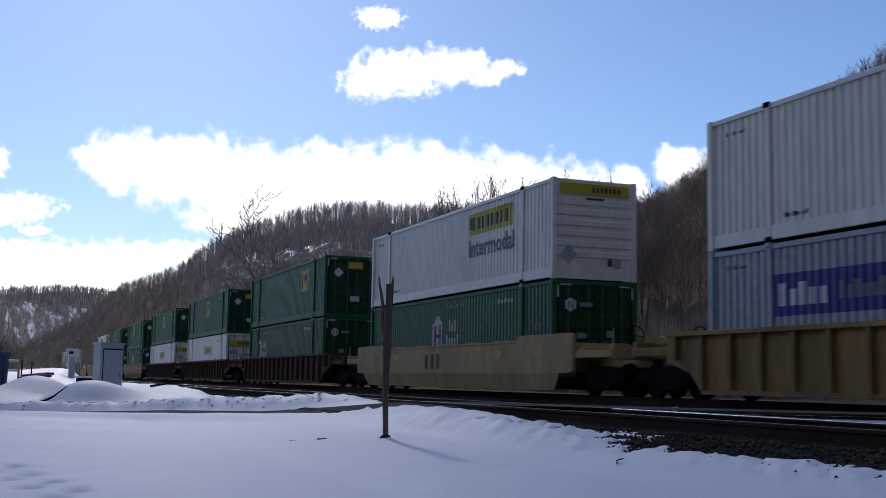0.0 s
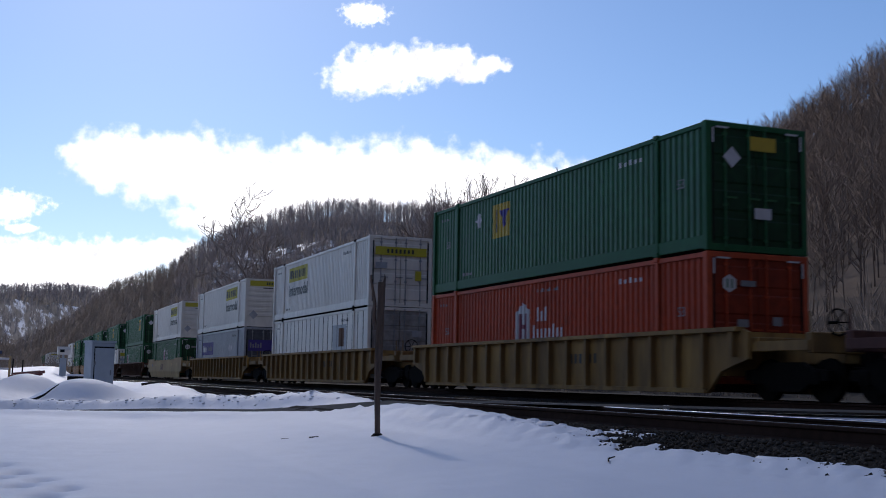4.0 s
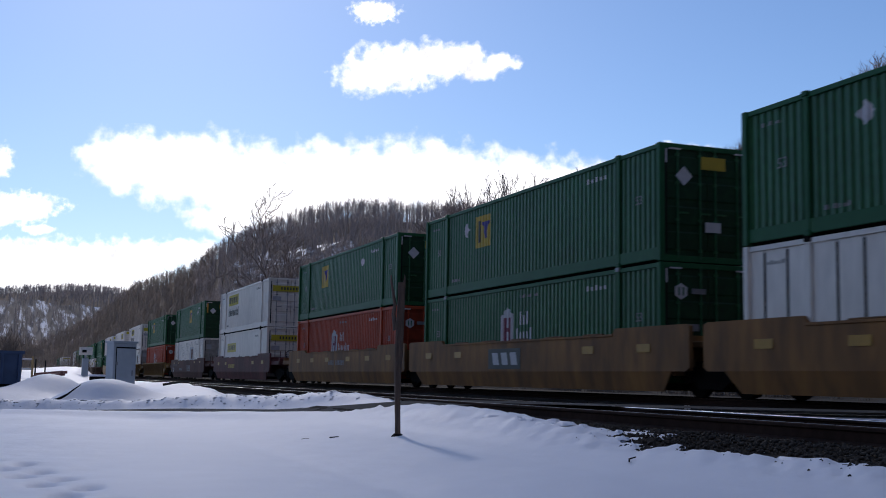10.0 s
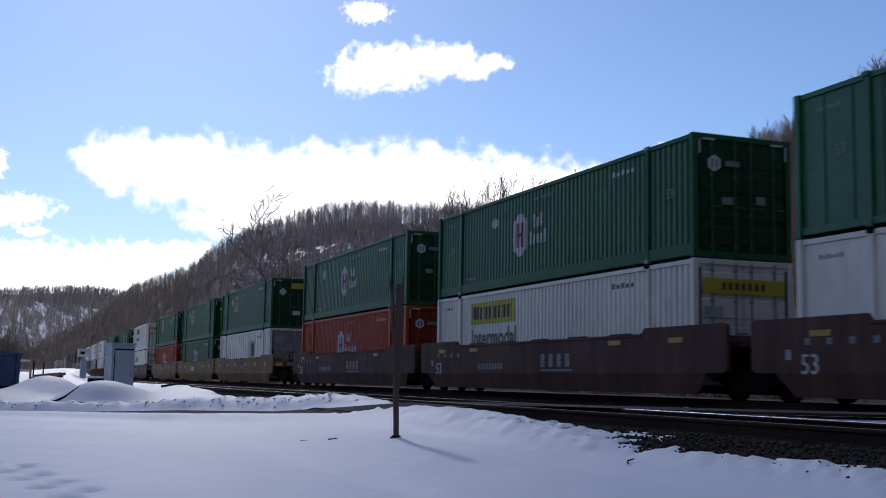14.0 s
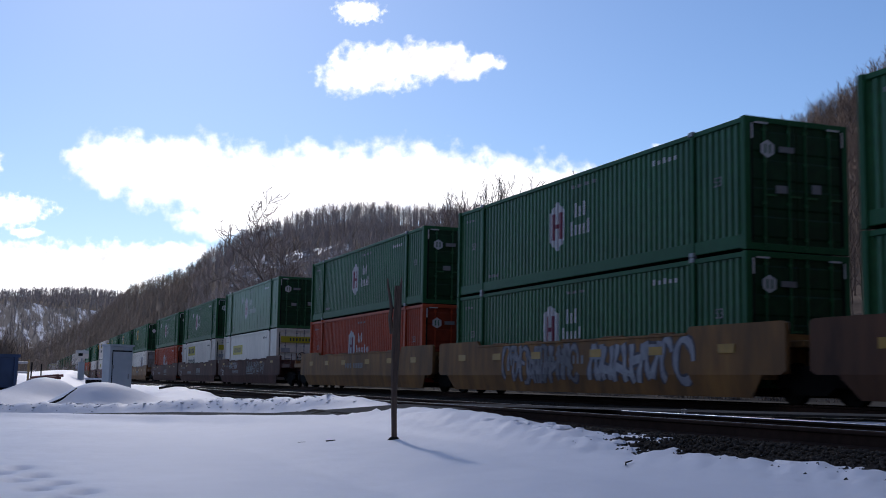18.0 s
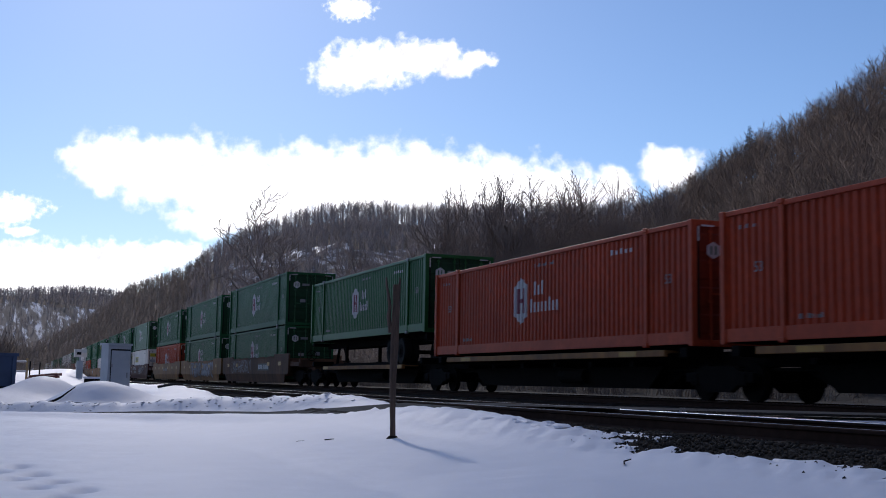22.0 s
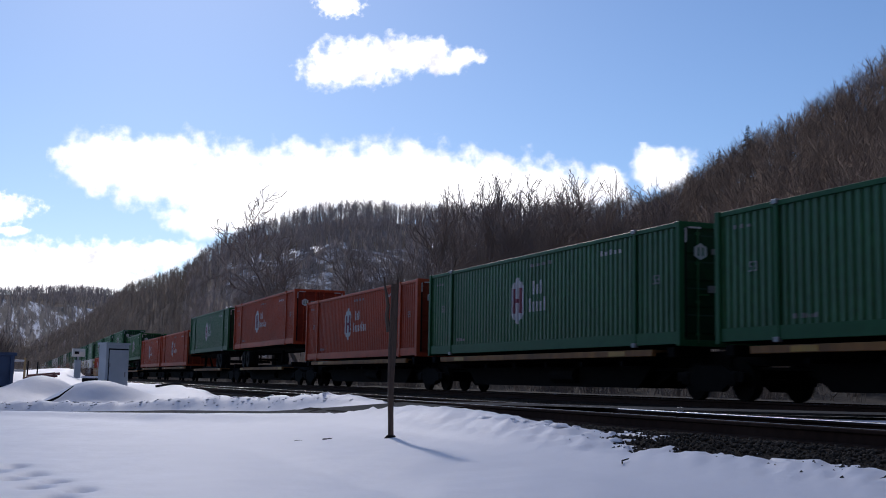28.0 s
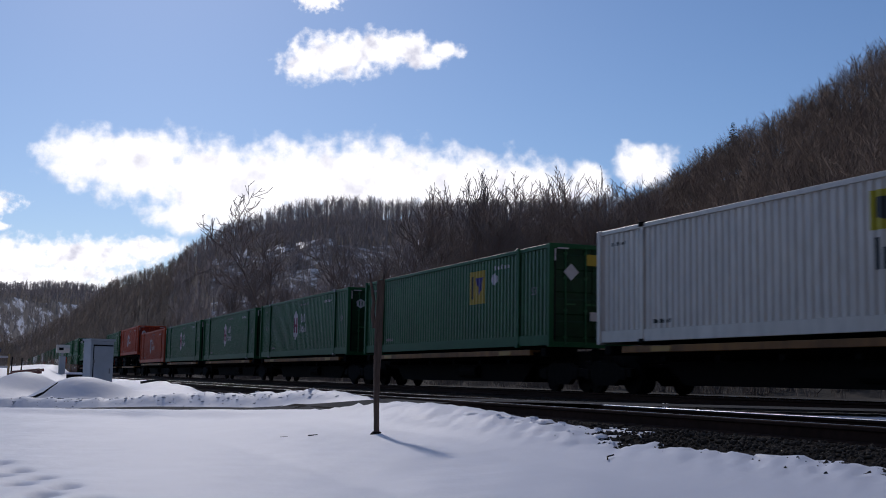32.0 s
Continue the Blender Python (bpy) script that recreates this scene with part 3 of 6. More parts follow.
    def nose():
        return banded(-HALF + 0.06, HALF - 0.06, 0.06, [(0.62 + k * 0.3, 0.83 + k * 0.3) for k in range(6)], 0.02, HIGH - 0.02, 0.03, end_paint)
    flip = Matrix.Translation((0, LONG, 0)) @ Matrix.Rotation(math.pi, 4, "Z")
    end = part("closed_end", cached(key + ("nose",), nose), end_paint, ob)
    if doors:
        end.matrix_local = flip
    base = Matrix() if doors else flip
    for nm, z0, z1 in (("door_sill", 0.0, 0.15), ("door_header", HIGH - 0.13, HIGH)):
        fr = part(nm, cached(key + (nm,), lambda: to_mesh(boxes((-HALF + 0.06, HALF - 0.06, 0.0, 0.12, z0, z1), bevel=0.01), rail_paint)), rail_paint, ob)
        fr.matrix_local = base
    for sx in (-1, 1):
        x0, x1 = (-HALF + 0.08, -0.012) if sx < 0 else (0.012, HALF - 0.08)
        door = part("door", cached(key + ("leaf", sx), lambda: banded(x0, x1, 0.05, [(0.28 + k * 0.62, 0.74 + k * 0.62) for k in range(4)], 0.15, HIGH - 0.13, 0.022, door_paint)), door_paint, ob)
        door.matrix_local = base
        for xx in (0.22, 0.86):
            def bar():
                bm = rod(bmesh.new(), (sx * xx, 0.0, 0.08), (sx * xx, 0.0, HIGH - 0.06), 0.022, sides=6)
                for z in (0.25, 1.0, 1.9, 2.6):
                    box(bm, sx * xx - 0.05, sx * xx + 0.05, -0.012, 0.03, z, z + 0.06)
                box(bm, sx * xx - 0.02, sx * xx + 0.3, -0.02, 0.0, 1.18, 1.22)
                return to_mesh(bm, rod_paint)
            part("lock_rod", cached(key + ("bar", sx, xx), bar), rod_paint, door, "lock rod with handle")
        hx = sx * (HALF - 0.1)
        part("hinge_strip", cached(("hinges", sx), lambda: to_mesh(boxes((hx - 0.03, hx + 0.03, 0.0, 0.03, 0.2, HIGH - 0.2), bevel=0.008), BLACK)), BLACK, door)
    marks(ob, style, skin, mark, doors, placard)
    return ob


def end_plate(name, ob, x0, x1, z0, z1, mat, label="", lift=0.0):
    return part(name, boxes((x0, x1, -0.006 - lift, 0.0 - lift, z0, z1)), mat, ob, label)


def marks(ob, style, skin, mark, doors, placard):
    """Badges, panels, bars of writing and numbers on the side that the track-side field sees, and on the trailing end."""
    y = LONG * (1 - mark)
    white = style.startswith("white") or style == "grey_purple"
    ink = DECAL_DARK if white else DECAL_PALE
    if style.startswith("hub"):
        decal("badge", skin, hexagon(y, 1.56, 0.92, 1.42), DECAL_WHITE, ob, "white six-sided badge")
        bars = [block(y + 0.1, y + 0.28, 1.18, 1.94), block(y - 0.28, y - 0.1, 1.18, 1.94)]
        decal("badge_bar", skin, bars, DECAL_MAROON, ob, "maroon bars on the badge", 0.008)
        decal("badge_bar", skin, [block(y - 0.1, y + 0.1, 1.5, 1.62)], DECAL_MAROON, ob, "", 0.008)
        bars = (8, "10000100") if style in ("hub_red", "hub_green_plain") else (5, "10001")
        if skin is RIBBED:
            lines = ((ridge(skin, y - 1.0), 1.68, 0.4, 3, skin.pitch, 1 - skin.outer, "101"), (ridge(skin, y - 0.76), 1.18, 0.4, bars[0], skin.pitch, 1 - skin.outer, bars[1]))
        else:
            lines = ((y - 1.04, 1.68, 0.4, 3, 0.26, 0.55, "101"), (y - 0.86, 1.18, 0.4, bars[0], 0.25, 0.55, bars[1]))
        decal("lettering", skin, word(*lines[0]), DECAL_WHITE, ob, "white lettering bars")
        decal("lettering", skin, word(*lines[1]), DECAL_WHITE, ob, "white lettering bars")
        decal("number_marking", skin, word(y - 0.9, 2.5, 0.1, 9, 0.15, 0.5), DECAL_PALE, ob)
    elif style == "gold_green":
        decal("gold_square", skin, [block(y - 0.62, y + 0.62, 1.45, 2.5)], DECAL_GOLD, ob, "gold square panel")
        decal("panel_bar", skin, [block(y + 0.26, y + 0.44, 1.62, 2.34)], DECAL_DARK, ob, "", 0.008)
        decal("panel_bar", skin, [(y - 0.5, y - 0.2, lambda q: 2.28 - 1.9 * (q - y + 0.5), level(2.28)), (y - 0.2, y + 0.1, lambda q: 1.71 + 1.9 * (q - y + 0.2), level(2.28))], DECAL_PURPLE, ob, "violet wedge on the gold panel", 0.008)
    elif style == "white_ribbed":
        decal("yellow_panel", skin, [block(y - 1.75, y + 1.75, 1.86, 2.58)], DECAL_YELLOW, ob, "yellow panel with dark lettering bars")
        decal("lettering", skin, word(y + 1.0, 2.02, 0.4, 7, 0.36, 0.45, "1111111"), DECAL_DARK, ob, "", 0.008)
        decal("lettering", skin, [(y + 1.15, y + 1.6, lambda q: 2.0 + 0.3 * abs(q - y - 1.3), lambda q: 2.45)], DECAL_DARK, ob, "", 0.008)
        lt = part("lettering", cached(("intermodal",), lambda: lettering("Intermodal", 0.8, "lettering", 0.016)), DECAL_DARK, ob, "dark green lettering")
        lt.location = (-HALF + 0.002, y + 1.68, 1.16)
    elif style == "white_flush":
        decal("yellow_panel", skin, [block(y - 1.55, y + 1.55, 1.6, 2.2)], DECAL_YELLOW, ob, "yellow panel with dark lettering bars")
        decal("lettering", skin, word(y + 1.1, 1.74, 0.32, 7, 0.34, 0.45, "1111111"), DECAL_DARK, ob, "", 0.008)
        decal("diamond", skin, diamond(y - 3.0, 1.2, 0.2), DECAL_DARK, ob, "dark diamond placard")
    elif style == "white_plated":
        seams = [block(0.16 + (k + 0.885) * 0.734, 0.16 + (k + 0.995) * 0.734, 0.24, HIGH - 0.16) for k in range(21)]
        decal("seam_strip", skin, seams, BLACK, ob, "dark seam sealant")
        decal("notice", skin, [block(y - 1.0, y + 1.0, 1.2, 2.3)], GREY, ob, "faded grey-green notice patch")
        decal("notice_bar", skin, [block(y - 0.7, y + 0.1, 1.35, 2.15)], BROWN_CAR, ob, "", 0.008)
    elif style == "grey_purple":
        decal("purple_panel", skin, [block(y - 2.0, y + 2.0, 1.4, 2.25)], DECAL_PURPLE, ob, "purple panel with white lettering bars")
        decal("lettering", skin, word(y + 1.8, 1.6, 0.46, 5, 0.3), DECAL_WHITE, ob, "", 0.008)
        decal("lettering", skin, word(y + 0.1, 1.66, 0.34, 8, 0.22), DECAL_PALE, ob, "", 0.008)
        for k in range(2):
            decal("diamond", skin, diamond(4.1 + 0.6 * k, 1.75, 0.26), DECAL_WHITE, ob, "white diamond placard")
    if placard:
        decal("diamond", skin, diamond(LONG * (1 - placard), 2.15, 0.25), DECAL_WHITE, ob, "white diamond placard")
    decal("number_marking", skin, word(LONG - 2.5, 0.46, 0.1, 6, 0.13, 0.5), ink, ob)
    decal("number_marking", skin, word(ridge(skin, 3.9), 2.42, 0.14, 5, skin.pitch, 1 - skin.outer) if skin in (RIBBED, WHITE_RIBBED) else word(3.9, 2.42, 0.12, 7, 0.15, 0.4), DECAL_DARK if white else DECAL_WHITE, ob)
    decal("number_marking", skin, word(LONG - 0.6, 2.46, 0.09, 6, 0.12, 0.5), ink, ob)
    if not white:
        num = cached(("53",), lambda: lettering("53", 0.32))
        for yy, zz in ((1.25, 1.5), (LONG - 1.1, 1.5)):
            n = part("lettering", num, DECAL_PALE, ob, "white size number")
            n.location = (-HALF + 0.002, yy, zz)
    # trailing end
    if style == "grey_purple":
        end_plate("purple_panel", ob, -1.1, 1.1, 1.5, 2.15, DECAL_PURPLE, "purple band across the doors", 0.022)
        for k in range(5):
            end_plate("lettering", ob, -1.0 + 0.15 * k, -0.91 + 0.15 * k, 1.68, 1.98 if k % 2 == 0 else 1.9, DECAL_PALE, "", 0.03)
    elif white:
        if doors and style == "white_plated":
            end_plate("notice", ob, -1.1, -0.72, 2.05, 2.4, GREY, "faded grey notice", 0.022)
            end_plate("notice", ob, 0.55, 0.95, 1.7, 1.95, GREY, "", 0.022)
        elif doors:
            end_plate("yellow_panel", ob, -1.12, 1.12, 2.1, 2.45, DECAL_YELLOW, "yellow band across the doors", 0.022)
            for k in range(7):
                end_plate("lettering", ob, -0.62 + 0.18 * k, -0.53 + 0.18 * k, 2.19, 2.36, DECAL_DARK, "", 0.03)
            end_plate("notice", ob, 0.62, 0.9, 1.1, 1.5, DECAL_YELLOW, "", 0.022)
            end_plate("notice", ob, -1.1, -0.6, 1.55, 1.8, GREY, "", 0.022)
        else:
            end_plate("yellow_panel", ob, -1.1, 1.1, 2.44, 2.76, DECAL_YELLOW, "yellow panel across the end", -0.02)
            for k in range(7):
                end_plate("lettering", ob, -0.1 + 0.14 * k, -0.02 + 0.14 * k, 2.52, 2.68, DECAL_DARK, "", -0.014)
            end_plate("lettering", ob, -0.3, 0.3, 2.3, 2.36, DECAL_DARK, "", -0.02)
            end_plate("notice", ob, 0.42, 0.56, 0.42, 0.64, DECAL_DARK, "", -0.02)
            end_plate("notice", ob, 0.66, 0.84, 0.4, 0.66, GREY, "", -0.02)
            d = part("diamond", boxes((-0.19, 0.19, 0.012, 0.018, -0.19, 0.19)), GREY, ob, "grey diamond placard")
            d.matrix_local = pose(-0.85, 0, 0.72, 0, 45, 0)
    else:
        for sx in (-1, 1):
            end_plate("reflector", ob, sx * 0.95 - 0.17, sx * 0.95 + 0.17, 2.74, 2.78, DECAL_WHITE, "white reflective strip", 0.02)
            end_plate("reflector", ob, sx * 1.2 - 0.02, sx * 1.2 + 0.02, 2.4, 2.74, DECAL_WHITE, "", 0.02)
        if style == "gold_green" and not doors:
            for sx in (-1, 1):
                end_plate("yellow_strip", ob, sx * 1.12 - 0.05, sx * 1.12 + 0.05, 1.95, 2.66, REFLECTOR, "yellow reflective strip", 0.02)
        if style == "gold_green":
            end_plate("gold_square", ob, -0.2, 0.5, 2.3, 2.62, DECAL_GOLD, "gold panel", 0.02)
            d = part("diamond", boxes((-0.17, 0.17, -0.03, -0.025, -0.17, 0.17)), DECAL_WHITE, ob, "white diamond placard")
            d.matrix_local = pose(-0.7, 0, 2.1, 0, 45, 0)
            end_plate("notice", ob, -0.1, 0.35, 0.75, 1.0, DECAL_WHITE, "white notice", 0.025)
        else:
            bm = bmesh.new()
            bmesh.ops.create_cone(bm, cap_ends=True, segments=6, radius1=0.2, radius2=0.2, depth=0.006, matrix=pose(-0.8, -0.024, 2.2, 90, 0, 0))
            part("badge", bm, DECAL_WHITE, ob, "small white badge")
            part("badge_bar", boxes((-0.88, -0.84, -0.034, -0.028, 2.1, 2.3), (-0.76, -0.72, -0.034, -0.028, 2.1, 2.3)), GREEN, ob)
            end_plate("lettering", ob, -0.5, -0.1, 2.15, 2.28, DECAL_PALE, "", 0.024)
            end_plate("notice", ob, -0.6, -0.3, 1.25, 1.42, DECAL_PALE, "pale notice", 0.024)
            end_plate("notice", ob, 0.35, 0.6, 1.3, 1.5, DECAL_PALE, "pale notice", 0.024)


# ---- rail cars ----
def build_truck(parent, y):
    """A two-axle bogie under the car: frames, bolster, springs and wheels."""
    truck = part("truck", cached(("bolster",), lambda: to_mesh(boxes((-1.05, 1.05, -0.28, 0.28, 0.42, 0.72), (-0.35, 0.35, -0.4, 0.4, 0.7, 0.95), bevel=0.03), STEEL)), STEEL, parent, "grimy cast-steel bogie")
    truck.location = (0, y, 0)

    def frame_side():
        pts = ((-1.25, 0.42), (-1.25, 0.62), (-0.75, 0.66), (-0.5, 0.78), (0.5, 0.78), (0.75, 0.66), (1.25, 0.62), (1.25, 0.42), (0.8, 0.42), (0.45, 0.2), (-0.45, 0.2), (-0.8, 0.42))
        bm = solid(pts, -0.07, 0.07)
        for k in (-1, 1):
            box(bm, -0.1, 0.1, k * 0.89 - 0.14, k * 0.89 + 0.14, 0.34, 0.62, 0.02)
        return to_mesh(bm, STEEL)
    for sx in (-1, 1):
        f = part("side_frame", cached(("frame",), frame_side), STEEL, truck)
        f.location = (sx * 1.0, 0, 0)
        for k in (-1, 1):
            def wheel():
                bm = bmesh.new()
                for r, x0, x1 in ((0.42, -0.03, 0.07), (0.445, 0.07, 0.1), (0.3, -0.045, -0.03), (0.12, -0.09, -0.03)):
                    rod(bm, (x0, 0, 0), (x1, 0, 0), r, sides=20)
                return to_mesh(bm, STEEL)
            w = part("wheel", cached(("wheel",), wheel), STEEL, truck)
            w.matrix_local = pose(sx * 0.76, k * 0.89, 0.42, 0, 0, 0 if sx < 0 else 180)
        def springs():
            bm = bmesh.new()
            for yy in (-0.16, 0, 0.16):
                rod(bm, (sx * 1.0, yy, 0.24), (sx * 1.0, yy, 0.56), 0.07, sides=8)
            return to_mesh(bm, RAIL_SIDE)
        part("spring_nest", cached(("springs", sx), springs), RAIL_SIDE, truck)
    for k in (-1, 1):
        part("axle", cached(("axle", k), lambda: to_mesh(rod(bmesh.new(), (-1.1, k * 0.89, 0.42), (1.1, k * 0.89, 0.42), 0.08), STEEL)), STEEL, truck)
    return truck


WELLS = {
    "yellow_ribbed": (YELLOW_CAR, True, "weathered yellow well car with vertical side stakes"),
    "brown_ribbed": (BROWN_CAR, True, "grimy brown well car with vertical side stakes"),
    "pale": (PALE_CAR, False, "pale yellow smooth-sided well car with faded markings"),
    "tan": (TAN_CAR, False, "weathered tan smooth-sided well car"),
    "plum": (PLUM_CAR, False, "faded plum smooth-sided well car with white markings"),
    "maroon": (MAROON_CAR, False, "maroon smooth-sided well car with yellow markings"),
    "brown": (BROWN_CAR, False, "rust-brown smooth-sided well car with a dark number panel"),
}
WELL_X = 1.46


def build_well(kind, gap_rear, gap_front, art, seed):
    """One well unit, its container space from y = 0 to LONG. A gap over 5 m has a coupled end with a bogie of its own, a short one a shared bogie."""
    paint, ribbed, label = WELLS[kind]
    rng = random.Random(seed)
    ob = thing("well_car", label, "well car", "well cars of the train")
    top = 1.50 if ribbed else 1.53
    for sx in (-1, 1):
        x_out, x_in = sx * WELL_X, sx * (WELL_X - 0.1)
        x0, x1 = min(x_out, x_in), max(x_out, x_in)
        if ribbed:
            pts = ((-1.5, 0.85), (-1.5, top - 0.1), (-1.2, top), (LONG + 1.2, top), (LONG + 1.5, top - 0.1), (LONG + 1.5, 0.85), (LONG + 0.6, 0.6), (LONG + 0.1, 0.14), (-0.1, 0.14), (-0.6, 0.6))
            side = part("side_sill", cached((kind, "sill", sx), lambda: to_mesh(solid(pts, x0, x1), paint)), paint, ob)
            xo = sx * (WELL_X + 0.035)
            a, b = min(xo, x_out), max(xo, x_out)
            part("top_chord", cached((kind, "chord", sx), lambda: to_mesh(boxes((min(x_in, sx * (WELL_X + 0.16)), max(x_in, sx * (WELL_X + 0.16)), -1.3, LONG + 1.3, top - 0.09, top + 0.01), bevel=0.01), paint)), paint, side)
            part("bottom_chord", cached((kind, "bchord", sx), lambda: to_mesh(boxes((min(x_in, sx * (WELL_X + 0.06)), max(x_in, sx * (WELL_X + 0.06)), -0.1, LONG + 0.1, 0.13, 0.24), bevel=0.01), paint)), paint, side)
            for k in range(19):
                yy = -1.1 + k * (LONG + 2.1) / 18
                def stake():
                    xs = sx * (WELL_X + 0.14)
                    return to_mesh(boxes((min(x_out, xs), max(x_out, xs), -0.05, 0.05, 0.24 if 0 < k < 18 else 0.9, top - 0.09)), paint)
                st = part("stake", cached((kind, "stake", sx, 0 < k < 18), stake), paint, side)
                st.location = (0, yy, 0)
        else:
            hi = 1.68
            pts = ((-1.35, 0.62), (-1.35, hi - 0.05), (-1.2, hi), (2.0, hi), (2.15, top), (LONG - 2.15, top), (LONG - 2.0, hi), (LONG + 1.2, hi), (LONG + 1.35, hi - 0.05), (LONG + 1.35, 0.68), (LONG + 1.2, 0.6), (-1.2, 0.6), (-1.35, 0.68))
            side = part("side_sill", cached((kind, "sill", sx), lambda: to_mesh(solid(pts, x0, x1), paint)), paint, ob)
            def lower():
                edge = ((-0.1, 0.13, 0.11), (-0.62, 0.62, 0.0), (LONG + 0.62, 0.62, 0.0), (LONG + 0.1, 0.13, 0.11))
                bm = bmesh.new()
                out = [bm.verts.new((sx * (WELL_X - d), y, z)) for y, z, d in edge]
                back = [bm.verts.new((sx * (WELL_X - d - 0.04), y, z)) for y, z, d in edge]
                bm.faces.new(out)
                bm.faces.new(back[::-1])
                for k in range(4):
                    bm.faces.new((out[k], back[k], back[(k + 1) % 4], out[(k + 1) % 4]))
                bmesh.ops.recalc_face_normals(bm, faces=bm.faces)
                return to_mesh(bm, paint)
            part("lower_panel", cached((kind, "lower", sx), lower), paint, side, "inward-leaning lower panel")
            part("top_flange", cached((kind, "flange", sx), lambda: to_mesh(boxes((min(x_in, sx * (WELL_X + 0.03)), max(x_in, sx * (WELL_X + 0.03)), 2.1, LONG - 2.1, top - 0.05, top + 0.012), bevel=0.008), paint)), paint, side)
            for k in range(5):
                yy = 3.2 + k * 2.3
                part("guide", cached((kind, "guide", sx), lambda: to_mesh(boxes((x0, x1, -0.5, 0.5, top + 0.01, top + 0.05), bevel=0.015), paint)), paint, side).location = (0, yy, 0)
    for yy in (0.0, 7.7, LONG - 0.8):
        part("floor_beam", cached(("floorbeam",), lambda: to_mesh(boxes((-1.3, 1.3, 0, 0.8, 0.2, 0.326)), STEEL)), STEEL, ob).location = (0, yy, 0)
    for end, gap in ((-1, gap_rear), (1, gap_front)):
        def bulkhead():
            y0 = -0.62
            return to_mesh(boxes((-1.36, 1.36, y0, y0 + 0.12, 0.5, 1.45)), paint)
        bh = part("bulkhead", cached((kind, "bulk"), bulkhead), paint, ob)
        m = Matrix() if end < 0 else Matrix.Translation((0, LONG, 0)) @ Matrix.Rotation(math.pi, 4, "Z")
        bh.matrix_local = m
        if gap > 5:
            def platform():
                bm = boxes((-0.45, 0.45, -3.2, -0.5, 0.75, 1.15), (-1.25, 1.25, -1.6, -0.6, 1.18, 1.3), (-1.3, 1.3, -3.25, -3.05, 0.95, 1.35), bevel=0.02)
                for sx in (-1, 1):
                    box(bm, sx * 1.3 - 0.05, sx * 1.3 + 0.05, -3.2, -1.3, 1.0, 1.2, 0.01)
                    rod(bm, (sx * 1.25, -3.15, 1.3), (sx * 1.25, -3.15, 1.75), 0.02, sides=6)
                return to_mesh(bm, paint)
            pl = part("end_platform", cached((kind, "plat"), platform), paint, ob)
            pl.matrix_local = m
            cp = part("coupler", cached(("coupler",), lambda: to_mesh(boxes((-0.12, 0.12, -3.68, -3.2, 0.72, 0.95), (-0.2, 0.2, -3.68, -3.4, 0.68, 1.0), bevel=0.03), STEEL)), STEEL, ob)
            cp.matrix_local = m
            bw = part("brake_wheel", cached(("brakewheel",), lambda: to_mesh(brake_wheel(), STEEL)), STEEL, ob)
            bw.matrix_local = m
            build_truck(ob, -2.15 if end < 0 else LONG + 2.15)
        else:
            jn = part("joint_arm", cached((kind, "joint"), lambda: to_mesh(boxes((-0.4, 0.4, -1.6, -0.5, 0.7, 1.1), (-1.0, 1.0, -1.3, -0.6, 1.15, 1.3), bevel=0.02), paint)), paint, ob)
            jn.matrix_local = m
            if end < 0:
                build_truck(ob, -1.62)
    well_marks(ob, kind, art, rng)
    return ob


def brake_wheel():
    bm = bmesh.new()
    for k in range(12):
        a, b = k * math.pi / 6, (k + 1) * math.pi / 6
        rod(bm, (-0.7 + 0.26 * math.cos(a), -3.3, 1.55 + 0.26 * math.sin(a)), (-0.7 + 0.26 * math.cos(b), -3.3, 1.55 + 0.26 * math.sin(b)), 0.018, sides=5)
    for k in range(3):
        a = k * math.pi / 3
        rod(bm, (-0.7 + 0.26 * math.cos(a), -3.3, 1.55 + 0.26 * math.sin(a)), (-0.7 - 0.26 * math.cos(a), -3.3, 1.55 - 0.26 * math.sin(a)), 0.014, sides=5)
    rod(bm, (-0.7, -3.3, 1.55), (-0.7, -3.05, 1.55), 0.03, sides=6)
    return bm


def plate(name, ob, y0, y1, z0, z1, mat, label="", lift=0.0):
    x = -WELL_X - 0.004 - lift
    return part(name, boxes((x - 0.004, x, y0, y1, z0, z1)), mat, ob, label)


def word_plates(name, ob, y_left, z0, height, letters, pitch, mat, label="", lift=0.0):
    x = -WELL_X - 0.004 - lift
    bm = bmesh.new()
    for k in range(letters):
        y1 = y_left - k * pitch
        box(bm, x - 0.004, x, y1 - pitch * 0.5, y1, z0, z0 + height)
    made = part(name, bm, mat, ob, label)
    made["kind"] = "stuff"
    return made


